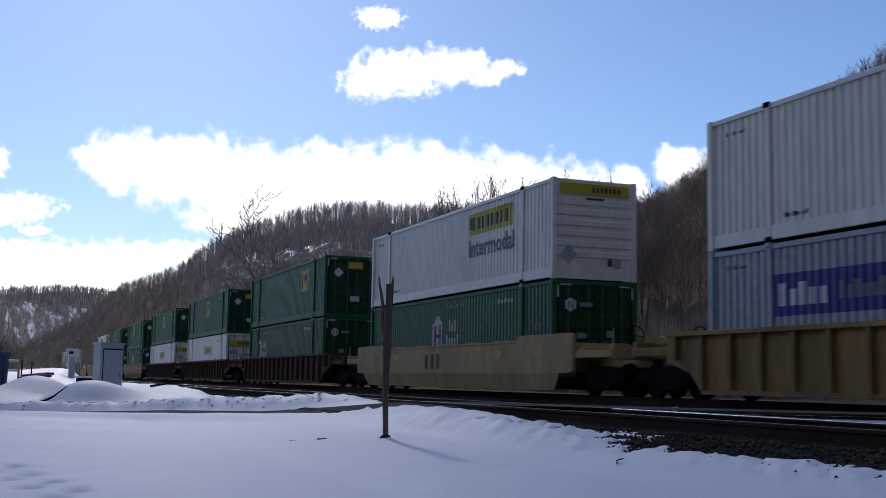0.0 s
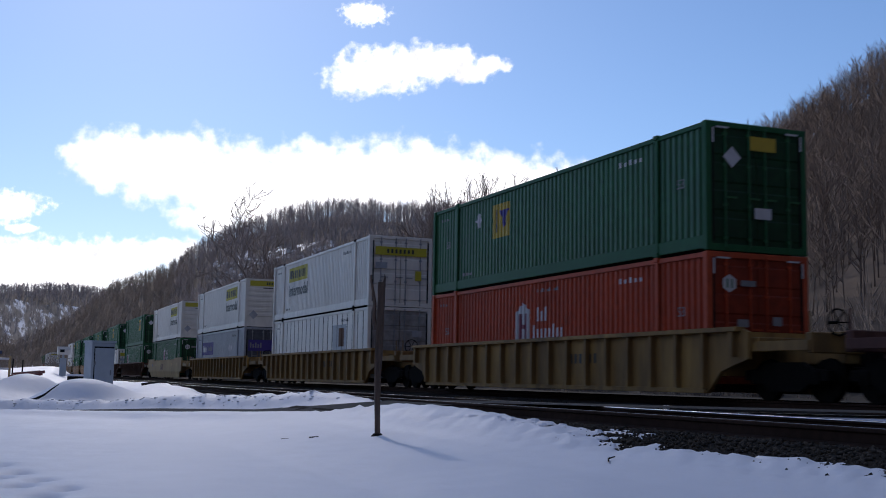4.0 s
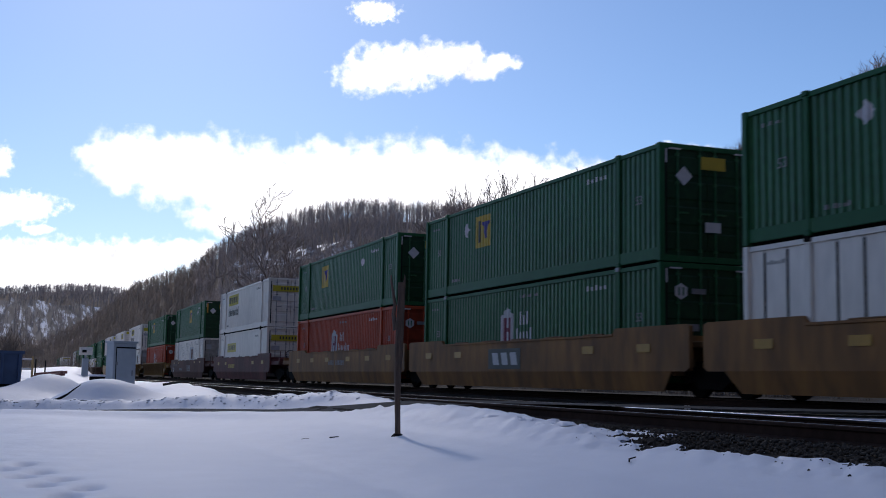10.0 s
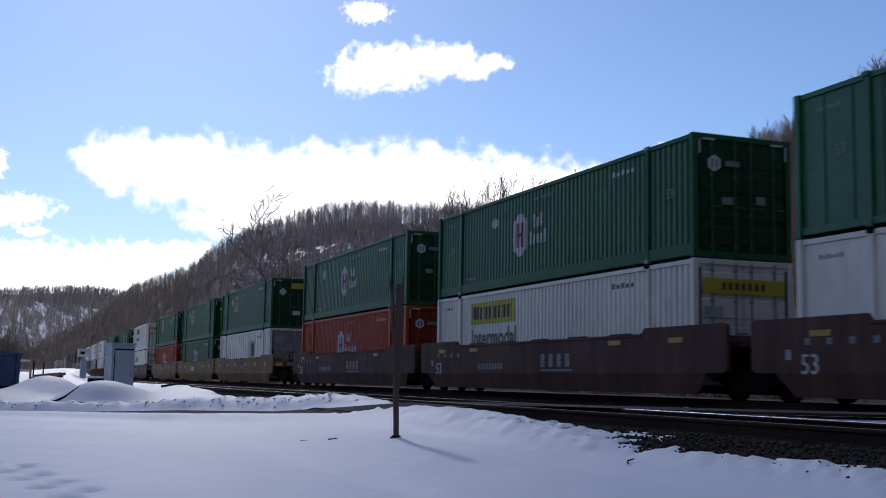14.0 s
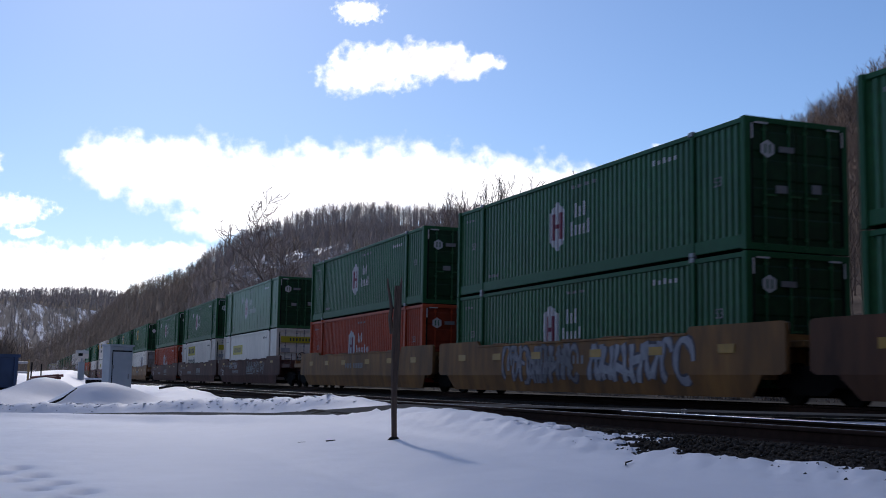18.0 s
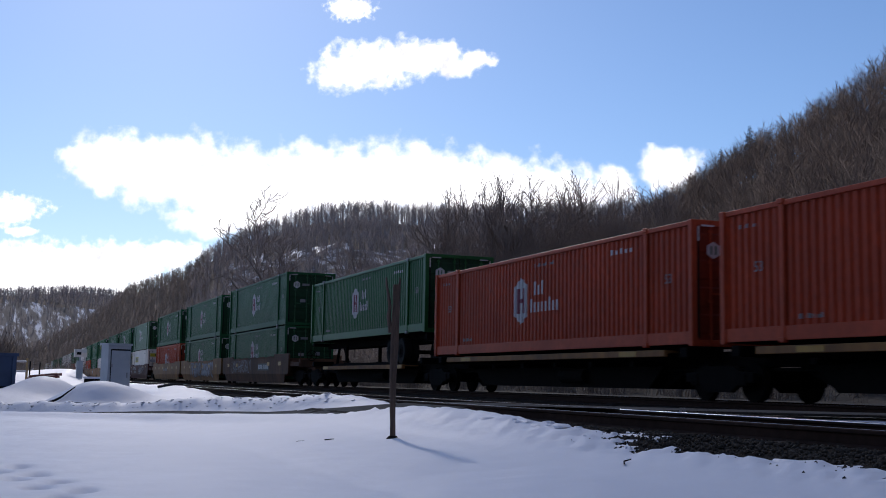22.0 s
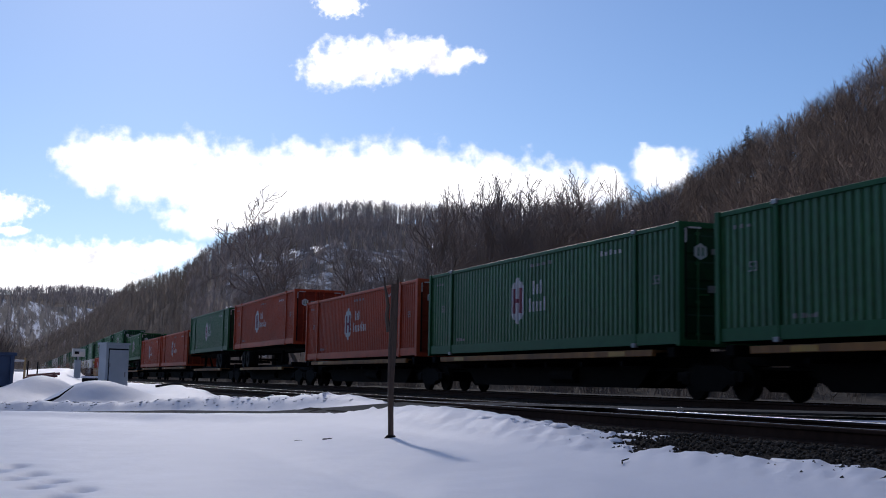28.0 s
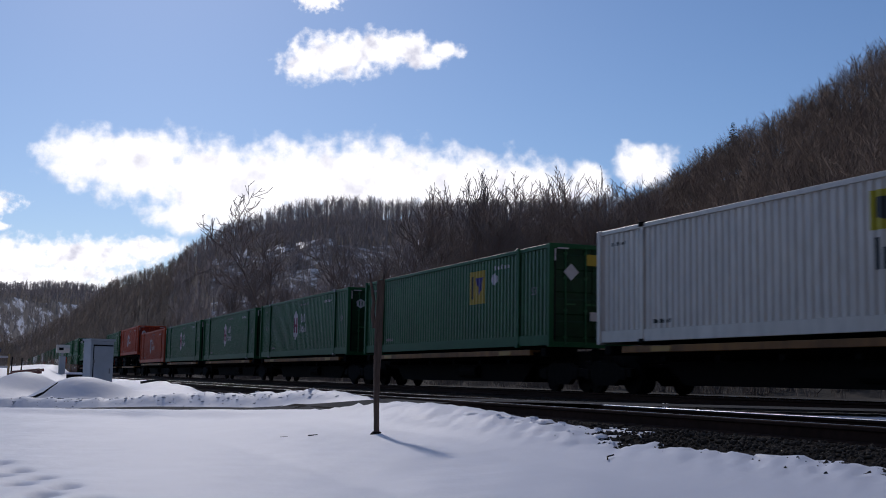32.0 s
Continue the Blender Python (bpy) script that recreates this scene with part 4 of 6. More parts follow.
def well_marks(ob, kind, art, rng):
    if kind == "yellow_ribbed":
        word_plates("number_marking", ob, 6.0, 0.8, 0.25, 6, 0.25, DECAL_DARK, "dark number bars")
        return
    if kind in ("tan", "maroon", "brown", "plum", "pale"):
        z = 1.3 if kind == "plum" else 1.06
        for yy in (0.6, 3.4) + ((6.3, 9.8) if kind == "tan" and not "panel" in art else ()) + (LONG - 3.6, LONG - 0.8):
            plate("reflector", ob, yy - 0.3, yy + 0.3, z, z + (0.12 if kind == "plum" else 0.2), REFLECTOR, "yellow reflective strip", 0.014)
    if kind == "pale":
        word_plates("company_mark", ob, 9.6, 0.75, 0.5, 3, 0.55, MAROON_CAR, "faded dark-red company mark")
        plate("data_plate", ob, LONG - 1.6, LONG - 1.0, 1.05, 1.25, DECAL_PALE, "small white data plate")
    if kind == "tan":
        if "panel" in art:
            plate("mark_panel", ob, 7.6, 10.0, 0.68, 1.3, DECAL_DARK, "dark panel with a white company mark")
            bm = bmesh.new()
            for y1 in (9.72, 9.05, 8.38):
                slant = [(y1 - 0.02, 1.18), (y1 - 0.46, 1.18), (y1 - 0.58, 0.8), (y1 - 0.14, 0.8)]
                bm.faces.new([bm.verts.new((-WELL_X - 0.012, a, b)) for a, b in slant])
            part("company_mark", bm, DECAL_WHITE, ob, "white slanted company mark")
        else:
            word_plates("number_marking", ob, 9.5, 0.9, 0.22, 4, 0.24, DECAL_PALE, "pale number bars")
            word_plates("number_marking", ob, 8.3, 0.9, 0.22, 6, 0.24, DECAL_PALE)
    if kind == "plum":
        n = part("lettering", cached(("53big",), lambda: lettering("53", 0.56)), DECAL_WHITE, ob, "white size number")
        n.location = (-WELL_X - 0.006, LONG - 0.2, 0.58)
        for k in range(4):
            plate("data_plate", ob, LONG - 0.5 - k * 0.62, LONG - 0.34 - k * 0.62, 1.14, 1.27, DECAL_PALE, "small white data plate")
        plate("data_plate", ob, LONG + 0.08, LONG + 0.24, 0.86, 1.06, SPRAY_PALE, "small white data plate")
        word_plates("company_mark", ob, 7.6, 0.78, 0.36, 4, 0.5, DECAL_PALE, "white company mark")
        plate("company_mark", ob, 5.7, 7.6, 0.66, 0.71, DECAL_PALE)
        word_plates("number_marking", ob, LONG - 4.0, 0.72, 0.2, 9, 0.22, DECAL_PALE, "faded number bars")
    if kind == "maroon":
        word_plates("number_marking", ob, LONG - 4.6, 0.85, 0.25, 9, 0.25, DECAL_GOLD, "faded yellow number bars")
    if kind == "brown":
        plate("number_panel", ob, 3.3, 6.2, 0.8, 1.2, DECAL_DARK, "dark number panel")
        word_plates("number_marking", ob, 6.02, 0.88, 0.24, 4, 0.27, DECAL_WHITE, "white number bars", 0.006)
        word_plates("number_marking", ob, 4.78, 0.88, 0.24, 6, 0.24, DECAL_WHITE, "", 0.006)
    if "scrawl" in art:
        scrawl(ob, rng, 7.6, 12.2, SPRAY_LILAC, SPRAY_VIOLET, 0.06, "dense lilac-grey sprayed scrawl", 0.36, 1.46, 0.55)
        scrawl(ob, rng, 2.4, 6.6, SPRAY_PALE, SPRAY_VIOLET, 0.085, "bold pale sprayed scrawl", 0.4, 1.46)
    if "outline" in art:
        scrawl(ob, rng, 8.6, 14.6, SPRAY_LILAC, None, 0.03, "faint lilac sprayed outline scrawl")
    if "white" in art:
        scrawl(ob, rng, LONG - 5.6, LONG - 2.8, SPRAY_PALE, None, 0.022, "thin white sprayed scrawl", 1.0, 1.45)
        scrawl(ob, rng, 3.0, 7.5, DECAL_PALE, None, 0.03, "thin white sprayed scrawl")


def panel_x(z):
    """The outer face of a well car's side at height z: upright above the fold, leaning inwards below it."""
    return -WELL_X + 0.2245 * max(0.62 - z, 0.0)


def scrawl(ob, rng, y0, y1, ink, rim, thick, label, low=0.68, high=1.46, pace=0.95):
    """Sprayed loops and strokes with no letters in them; a rim of another colour lies under bold ones."""
    strokes = []
    y, tall, mid = y1, high - low, (low + high) / 2
    while y > y0:
        w, h, cz = tall * rng.uniform(0.5, 0.85), tall * rng.uniform(0.8, 1.0), mid + tall * rng.uniform(-0.05, 0.05)
        lean = rng.uniform(-0.35, 0.35) * tall
        kind = rng.random()
        if kind < 0.3:
            a0, a1 = rng.uniform(0, 6.28), rng.uniform(3.8, 5.6)
            strokes.append([(y - w / 2 + w * 0.4 * math.cos(a0 + a1 * k / 16), cz + h / 2 * math.sin(a0 + a1 * k / 16)) for k in range(17)])
        else:
            n = rng.choice((2, 3))
            for k in range(n):
                u, side = y - w * (k + 0.3) / n, lean if k % 2 else -lean * rng.uniform(0.5, 1.0)
                strokes.append([(u + side * (q / 8 - 0.5) + 0.05 * tall * math.sin(q * 0.6 + k), cz + h * (q / 8 - 0.5)) for q in range(9)])
            a, b = rng.uniform(-0.35, 0.35), rng.uniform(-0.35, 0.35)
            strokes.append([(y - w * q / 4, cz + h * (a + (b - a) * q / 4)) for q in range(5)])
        y -= w * rng.uniform(0.8, 1.1) * pace
    for colour, t, lift in ((rim, thick * 1.7, 0.008), (ink, thick, 0.014)):
        if colour is None:
            continue
        verts, faces = [], []
        for pts in strokes:
            start = len(verts)
            for k, p in enumerate(pts):
                a, b = pts[max(k - 1, 0)], pts[min(k + 1, len(pts) - 1)]
                way = Vector((b[0] - a[0], b[1] - a[1])).normalized()
                wide = t * (1 + 0.3 * math.sin(k * 1.1))
                for sgn in (-1, 1):
                    z = min(max(p[1] + sgn * way.x * wide, low - 0.06), 1.51)
                    verts.append((panel_x(z) - lift, p[0] - sgn * way.y * wide, z))
            faces += [(start + 2 * k, start + 2 * k + 1, start + 2 * k + 3, start + 2 * k + 2) for k in range(len(pts) - 1)]
        part("scrawl", raw("scrawl", verts, faces), colour, ob, label)["kind"] = "stuff"


def build_flat(gap_rear, gap_front, trailer, turned):
    """One platform of a spine flat car, and for a trailer the hitch stand."""
    ob = thing("flat_car", "grimy spine flat car platform with tan side ledges", "flat car", "flat cars of the train")
    up, y_in = (0.0, 2.4) if trailer else (0.2, 1.2)
    part("centre_sill", cached(("spine",), lambda: to_mesh(solid(((-0.6, 0.78), (1.4, 0.78), (2.5, 0.3), (LONG - 2.5, 0.3), (LONG - 1.4, 0.78), (LONG + 0.6, 0.78), (LONG + 0.6, 1.12), (-0.6, 1.12)), -0.4, 0.4), STEEL)), STEEL, ob)
    for sx in (-1, 1):
        def ledge():
            bm = boxes((sx * 1.3 - 0.06, sx * 1.3 + 0.06, y_in, LONG - y_in, 0.8 + up, 0.96 + up), bevel=0.01)
            box(bm, min(sx * 1.3, sx * 0.7), max(sx * 1.3, sx * 0.7), y_in, LONG - y_in, 0.9 + up, 0.95 + up)
            return to_mesh(bm, TAN_CAR)
        part("side_ledge", cached(("ledge", sx, trailer), ledge), TAN_CAR, ob, "tan side ledge")
        part("side_skirt", cached(("skirt", sx), lambda: to_mesh(solid(((2.2, 0.8), (2.9, 0.24), (LONG - 2.9, 0.24), (LONG - 2.2, 0.8)), min(sx * 0.66, sx * 0.72), max(sx * 0.66, sx * 0.72)), STEEL)), STEEL, ob)
        for yy in (2.45, LONG - 3.3):
            plate_ = part("reflector", cached(("flatrefl", sx), lambda: to_mesh(boxes((sx * 1.365 - 0.004, sx * 1.365 + 0.004, 0, 0.8, 0.82, 0.94)), REFLECTOR)), REFLECTOR, ob)
            plate_.location = (0, yy, up)
        for yy in (0.3, LONG - 0.6):
            br = part("bracket", cached(("bracket", sx), lambda: to_mesh(boxes((min(sx * 0.3, sx * 1.32), max(sx * 0.3, sx * 1.32), 0, 0.3, 0.96, 1.2), bevel=0.02), STEEL)), STEEL, ob)
            br.location = (0, yy, 0)
    for k in range(6):
        arm = part("cross_arm", cached(("arm",), lambda: to_mesh(boxes((-1.28, 1.28, 0, 0.16, 0.78, 0.9), bevel=0.01), STEEL)), STEEL, ob)
        arm.location = (0, 2.7 + k * 2.1, 0)
    part("brake_pipe", cached(("pipe",), lambda: to_mesh(rod(bmesh.new(), (-0.55, -0.3, 0.7), (-0.55, LONG + 0.3, 0.7), 0.04, sides=6), STEEL)), STEEL, ob)
    part("air_tank", cached(("tank",), lambda: to_mesh(rod(bmesh.new(), (-0.75, 6.0, 0.55), (-0.75, 7.4, 0.55), 0.2, sides=12), STEEL)), STEEL, ob)
    build_truck(ob, -gap_rear / 2 if gap_rear < 2 else -0.1)
    if gap_front > 2:
        build_truck(ob, LONG + 0.1)
    if gap_rear > 2:
        part("coupler", boxes((-0.15, 0.15, -gap_rear / 2, -0.5, 0.72, 0.98), bevel=0.03), STEEL, ob)
    if gap_front > 2:
        part("coupler", boxes((-0.15, 0.15, LONG + 0.5, LONG + gap_front / 2, 0.72, 0.98), bevel=0.03), STEEL, ob)
    if trailer:
        def stand():
            bm = rod(bmesh.new(), (-0.3, LONG - 1.2, 1.1), (-0.1, LONG - 0.9, 2.0), 0.07, sides=6)
            rod(bm, (0.3, LONG - 1.2, 1.1), (0.1, LONG - 0.9, 2.0), 0.07, sides=6)
            box(bm, -0.45, 0.45, LONG - 1.2, LONG - 0.6, 1.98, 2.06, 0.02)
            return to_mesh(bm, STEEL)
        part("hitch_stand", cached(("hitch",), stand), STEEL, ob, "steel trailer hitch stand").matrix_local = turned
    return ob


def build_chassis():
    """The road chassis under a trailer-borne container: frame, legs, axles, tyres."""
    ob = thing("container_chassis", "dark steel road chassis with black tyres under a container", "chassis", "road chassis on the flat cars")
    part("chassis_frame", cached(("chframe",), lambda: to_mesh(boxes((-0.5, -0.38, 0.3, LONG - 0.2, 1.82, 2.1), (0.38, 0.5, 0.3, LONG - 0.2, 1.82, 2.1), (-1.25, 1.25, 0.05, 0.25, 1.85, 2.1), (-1.25, 1.25, LONG - 0.3, LONG - 0.05, 1.95, 2.1), bevel=0.01), STEEL)), STEEL, ob)
    for k, yy in enumerate((2.9, 4.15)):
        part("axle", cached(("chaxle", k), lambda: to_mesh(rod(bmesh.new(), (-1.1, yy, 1.48), (1.1, yy, 1.48), 0.06), STEEL)), STEEL, ob)
        for sx in (-1, 1):
            def tyre():
                bm = bmesh.new()
                for r, a, b in ((0.5, -0.26, 0.0), (0.47, -0.3, 0.04), (0.5, 0.08, 0.3)):
                    rod(bm, (a, 0, 0), (b, 0, 0), r, sides=24)
                return to_mesh(bm, BLACK)
            ty = part("tyre", cached(("tyre",), tyre), BLACK, ob, "black dual tyre")
            ty.matrix_local = pose(sx * 0.95, yy, 1.48, 0, 0, 0 if sx < 0 else 180)
            rim = part("rim", cached(("rim",), lambda: to_mesh(rod(rod(bmesh.new(), (-0.315, 0, 0), (-0.29, 0, 0), 0.27, 0.27, 16), (-0.36, 0, 0), (-0.3, 0, 0), 0.1, 0.1, 10), STEEL)), STEEL, ty, "grimy steel rim")
    for sx in (-1, 1):
        part("landing_leg", cached(("leg", sx), lambda: to_mesh(boxes((sx * 0.8 - 0.07, sx * 0.8 + 0.07, 11.6, 11.75, 1.2, 1.9), (sx * 0.8 - 0.14, sx * 0.8 + 0.14, 11.5, 11.85, 1.16, 1.2), bevel=0.01), STEEL)), STEEL, ob)
    part("bumper", cached(("bumper",), lambda: to_mesh(boxes((-1.1, 1.1, 0.05, 0.15, 1.3, 1.45), (-0.5, -0.4, 0.05, 0.15, 1.45, 1.85), (0.4, 0.5, 0.05, 0.15, 1.45, 1.85), bevel=0.01), STEEL)), STEEL, ob)
    return ob

# ---- clouds ----
DRIFTING = []
REST = aim(0, 0)


def cloud_material(name, blobs, size, gleam, thick=1.0, edge=(1.4, 0.52), fringe=1.75):
    """White drifting vapour: thick inside a union of soft ovals, frayed by noise at its edge."""
    m = bpy.data.materials.new(name)
    m.use_nodes = True
    nt = m.node_tree
    nt.nodes.remove(nt.nodes["Principled BSDF"])
    tc = nt.nodes.new("ShaderNodeTexCoord")
    n1 = nt.nodes.new("ShaderNodeTexNoise")
    n1.inputs["Scale"].default_value, n1.inputs["Detail"].default_value, n1.inputs["Roughness"].default_value = 4.6 / size, 6, 0.52
    nt.links.new(tc.outputs["Object"], n1.inputs["Vector"])
    best = None
    for cx, cy, a, b in blobs:
        mp = nt.nodes.new("ShaderNodeMapping")
        mp.inputs["Scale"].default_value = (1 / a, 1 / b, 0)
        mp.inputs["Location"].default_value = (-cx / a, -cy / b, 0)
        nt.links.new(tc.outputs["Object"], mp.inputs[0])
        ln = nt.nodes.new("ShaderNodeVectorMath")
        ln.operation = "LENGTH"
        nt.links.new(mp.outputs[0], ln.inputs[0])
        if best is None:
            best = ln.outputs["Value"]
        else:
            mn = nt.nodes.new("ShaderNodeMath")
            mn.operation = "SMOOTH_MIN"
            mn.inputs[2].default_value = 0.25
            nt.links.new(best, mn.inputs[0])
            nt.links.new(ln.outputs["Value"], mn.inputs[1])
            best = mn.outputs[0]
    fray = nt.nodes.new("ShaderNodeMath")
    fray.operation = "MULTIPLY_ADD"
    fray.inputs[1].default_value, fray.inputs[2].default_value = fringe, -fringe / 2
    nt.links.new(n1.outputs[0], fray.inputs[0])
    add = nt.nodes.new("ShaderNodeMath")
    nt.links.new(best, add.inputs[0])
    nt.links.new(fray.outputs[0], add.inputs[1])
    dens = nt.nodes.new("ShaderNodeMapRange")
    dens.interpolation_type = "SMOOTHSTEP"
    dens.inputs["From Min"].default_value, dens.inputs["From Max"].default_value, dens.inputs["To Max"].default_value = edge[0], edge[1], thick
    nt.links.new(add.outputs[0], dens.inputs["Value"])
    n2 = nt.nodes.new("ShaderNodeTexNoise")
    n2.inputs["Scale"].default_value, n2.inputs["Detail"].default_value = 2.2 / size, 5
    nt.links.new(tc.outputs["Object"], n2.inputs["Vector"])
    shade = nt.nodes.new("ShaderNodeMapRange")
    shade.inputs["From Min"].default_value, shade.inputs["From Max"].default_value = 0.28, 0.46
    nt.links.new(n2.outputs[0], shade.inputs["Value"])
    mix = nt.nodes.new("ShaderNodeMix")
    mix.data_type = "RGBA"
    mix.inputs["A"].default_value, mix.inputs["B"].default_value = (0.62, 0.63, 0.7, 1), (1, 1, 1, 1)
    nt.links.new(shade.outputs[0], mix.inputs["Factor"])
    em = nt.nodes.new("ShaderNodeEmission")
    em.inputs["Strength"].default_value = gleam
    nt.links.new(mix.outputs["Result"], em.inputs["Color"])
    tr = nt.nodes.new("ShaderNodeBsdfTransparent")
    ms = nt.nodes.new("ShaderNodeMixShader")
    nt.links.new(dens.outputs[0], ms.inputs[0])
    nt.links.new(tr.outputs[0], ms.inputs[1])
    nt.links.new(em.outputs[0], ms.inputs[2])
    nt.links.new(ms.outputs[0], nt.nodes["Material Output"].inputs["Surface"])
    return m


def build_cloud(label, distance, blobs, drift, gleam=1.02):
    """blobs: ovals in thousandths of the distance, right and up of the resting line of sight."""
    k = distance / 1000.0
    ovals = [(x * k, y * k, a * k, b * k) for x, y, a, b in blobs]
    x0, x1 = min(o[0] - 1.7 * o[2] for o in ovals), max(o[0] + 1.7 * o[2] for o in ovals)
    y0, y1 = min(o[1] - 1.7 * o[3] for o in ovals), max(o[1] + 1.7 * o[3] for o in ovals)
    nx = 90
    ny = max(12, int(nx * (y1 - y0) / (x1 - x0)))
    xs, ys = np.linspace(x0, x1, nx), np.linspace(y0, y1, ny)
    index, verts, faces = {}, [], []
    def vert(i, j):
        if (i, j) not in index:
            index[i, j] = len(verts)
            verts.append((xs[i], ys[j], 0.012 * distance * noise.noise((xs[i] * 6 / distance * 2, ys[j] * 12 / distance, 3))))
        return index[i, j]
    for i in range(nx - 1):
        for j in range(ny - 1):
            cx, cy = (xs[i] + xs[i + 1]) / 2, (ys[j] + ys[j + 1]) / 2
            if min(math.hypot((cx - o[0]) / o[2], (cy - o[1]) / o[3]) for o in ovals) < 1.62:
                faces.append((vert(i, j), vert(i + 1, j), vert(i + 1, j + 1), vert(i, j + 1)))
    size = max(o[3] for o in ovals) * 2.4
    ob = part("cloud", smooth(raw("cloud", verts, faces)), cloud_material("cloud vapour", ovals, size, gleam))
    tagged(ob, label, "cloud", "clouds", "structure")
    m = REST @ Matrix.Translation((0, 0, -distance))
    ob.matrix_basis = m
    side, up = REST.to_3x3() @ Vector((1, 0, 0)), REST.to_3x3() @ Vector((0, 1, 0))
    DRIFTING.append((ob, side * drift[0] * k + up * drift[1] * k, m))
    return ob


def px(*ovals):
    return [((x - 784) / 2.0208, (441 - y) / 2.0208, a / 2.0208, b / 2.0208) for x, y, a, b in ovals]


build_cloud("long bright white cumulus bank low over the hills", 3400,
            px((245, 285, 85, 42), (330, 300, 120, 55), (460, 325, 140, 58), (600, 325, 140, 60), (740, 325, 140, 62), (880, 335, 140, 58), (1010, 345, 120, 46), (480, 375, 130, 34), (410, 395, 60, 24), (1120, 330, 40, 30), (1225, 300, 55, 36)), (-27, 0))
build_cloud("bright white cumulus cloud high in blue sky", 2100, px((715, 132, 80, 36), (780, 122, 58, 32), (665, 145, 48, 28), (835, 118, 46, 24), (905, 122, 30, 13), (870, 140, 30, 14)), (-45, 12))
build_cloud("small white cloud puff", 2100, px((683, 34, 36, 18)), (-45, 12))
build_cloud("small white cloud puff", 3400, px((30, 372, 75, 26), (75, 410, 25, 8)), (-27, 0))
build_cloud("small white cloud puff", 3400, px((0, 285, 22, 26)), (-27, 0))
build_cloud("low white cloud bank behind the far ridge", 4100, px((60, 465, 130, 34), (220, 462, 110, 30), (330, 450, 60, 22), (130, 500, 200, 30)), (-20, 0))


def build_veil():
    """The cloud that drifts off the sun near the end, out of view overhead, at the same height and pace as the others.
    It blocks the sun until then, and its extra glow is added to brighten the snow.
    """
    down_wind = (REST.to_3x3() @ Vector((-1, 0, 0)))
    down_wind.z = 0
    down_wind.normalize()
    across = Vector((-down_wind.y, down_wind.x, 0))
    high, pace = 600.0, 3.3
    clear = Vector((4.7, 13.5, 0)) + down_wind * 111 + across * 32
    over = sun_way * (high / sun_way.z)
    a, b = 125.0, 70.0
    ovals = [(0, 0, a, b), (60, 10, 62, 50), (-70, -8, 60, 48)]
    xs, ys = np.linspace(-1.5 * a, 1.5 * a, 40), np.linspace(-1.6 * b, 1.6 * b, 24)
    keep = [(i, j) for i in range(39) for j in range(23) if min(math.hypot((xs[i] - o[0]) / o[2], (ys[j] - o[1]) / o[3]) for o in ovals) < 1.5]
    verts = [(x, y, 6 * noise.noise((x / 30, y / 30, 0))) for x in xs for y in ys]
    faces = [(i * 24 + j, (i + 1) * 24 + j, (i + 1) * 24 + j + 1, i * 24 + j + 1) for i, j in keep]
    # Lets almost no sun through; the glow of 3.0 is added fill light.
    ob = part("cloud", smooth(raw("cloud", verts, faces)), cloud_material("glowing sun-blocking vapour", ovals, 90.0, 3.0, 0.985, (1.06, 0.86), 0.6))
    tagged(ob, "unseen white cloud with added glow, drifting off the sun", "cloud", "clouds", "structure")
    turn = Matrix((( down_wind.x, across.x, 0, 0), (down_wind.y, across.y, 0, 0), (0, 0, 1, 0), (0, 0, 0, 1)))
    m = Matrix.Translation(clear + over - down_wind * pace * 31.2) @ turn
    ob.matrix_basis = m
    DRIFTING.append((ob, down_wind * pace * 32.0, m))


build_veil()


def build_fill_clouds():
    """Unseen glowing clouds overhead and behind, added as fill light, brighter on the -x side to light the train's
    flank.
    """
    rng = random.Random(17)
    made = 0
    while made < 13:
        x, y = rng.uniform(-1500, 1500), rng.uniform(-1500, 800)
        if math.hypot(x - 135, y - 1043) < 520 or (y > 500 and x > -300):
            continue
        made += 1
        a, b = rng.uniform(170, 300), rng.uniform(90, 170)
        ovals = [(0, 0, a, b), (a * 0.5, b * 0.3, a * 0.55, b * 0.7), (-a * 0.55, -b * 0.2, a * 0.5, b * 0.65)]
        xs, ys = np.linspace(-1.8 * a, 1.8 * a, 30), np.linspace(-1.8 * b, 1.8 * b, 20)
        keep = [(i, j) for i in range(29) for j in range(19) if min(math.hypot((xs[i] - o[0]) / o[2], (ys[j] - o[1]) / o[3]) for o in ovals) < 1.6]
        verts = [(u, v, 12 * noise.noise((u / 60, v / 60, made))) for u in xs for v in ys]
        faces = [(i * 20 + j, (i + 1) * 20 + j, (i + 1) * 20 + j + 1, i * 20 + j + 1) for i, j in keep]
        ob = part("cloud", smooth(raw("cloud", verts, faces)), cloud_material("cloud vapour", ovals, b * 2, 1.0 if x < 0 and y > -500 else 0.2))
        tagged(ob, "unseen glowing cloud added overhead as fill light", "cloud", "clouds", "structure")
        m = pose(x, y, 620, 0, 0, rng.uniform(0, 360))
        ob.matrix_basis = m
        wind = REST.to_3x3() @ Vector((-1, 0, 0))
        DRIFTING.append((ob, Vector((wind.x, wind.y, 0)).normalized() * 105.0, m))


build_fill_clouds()

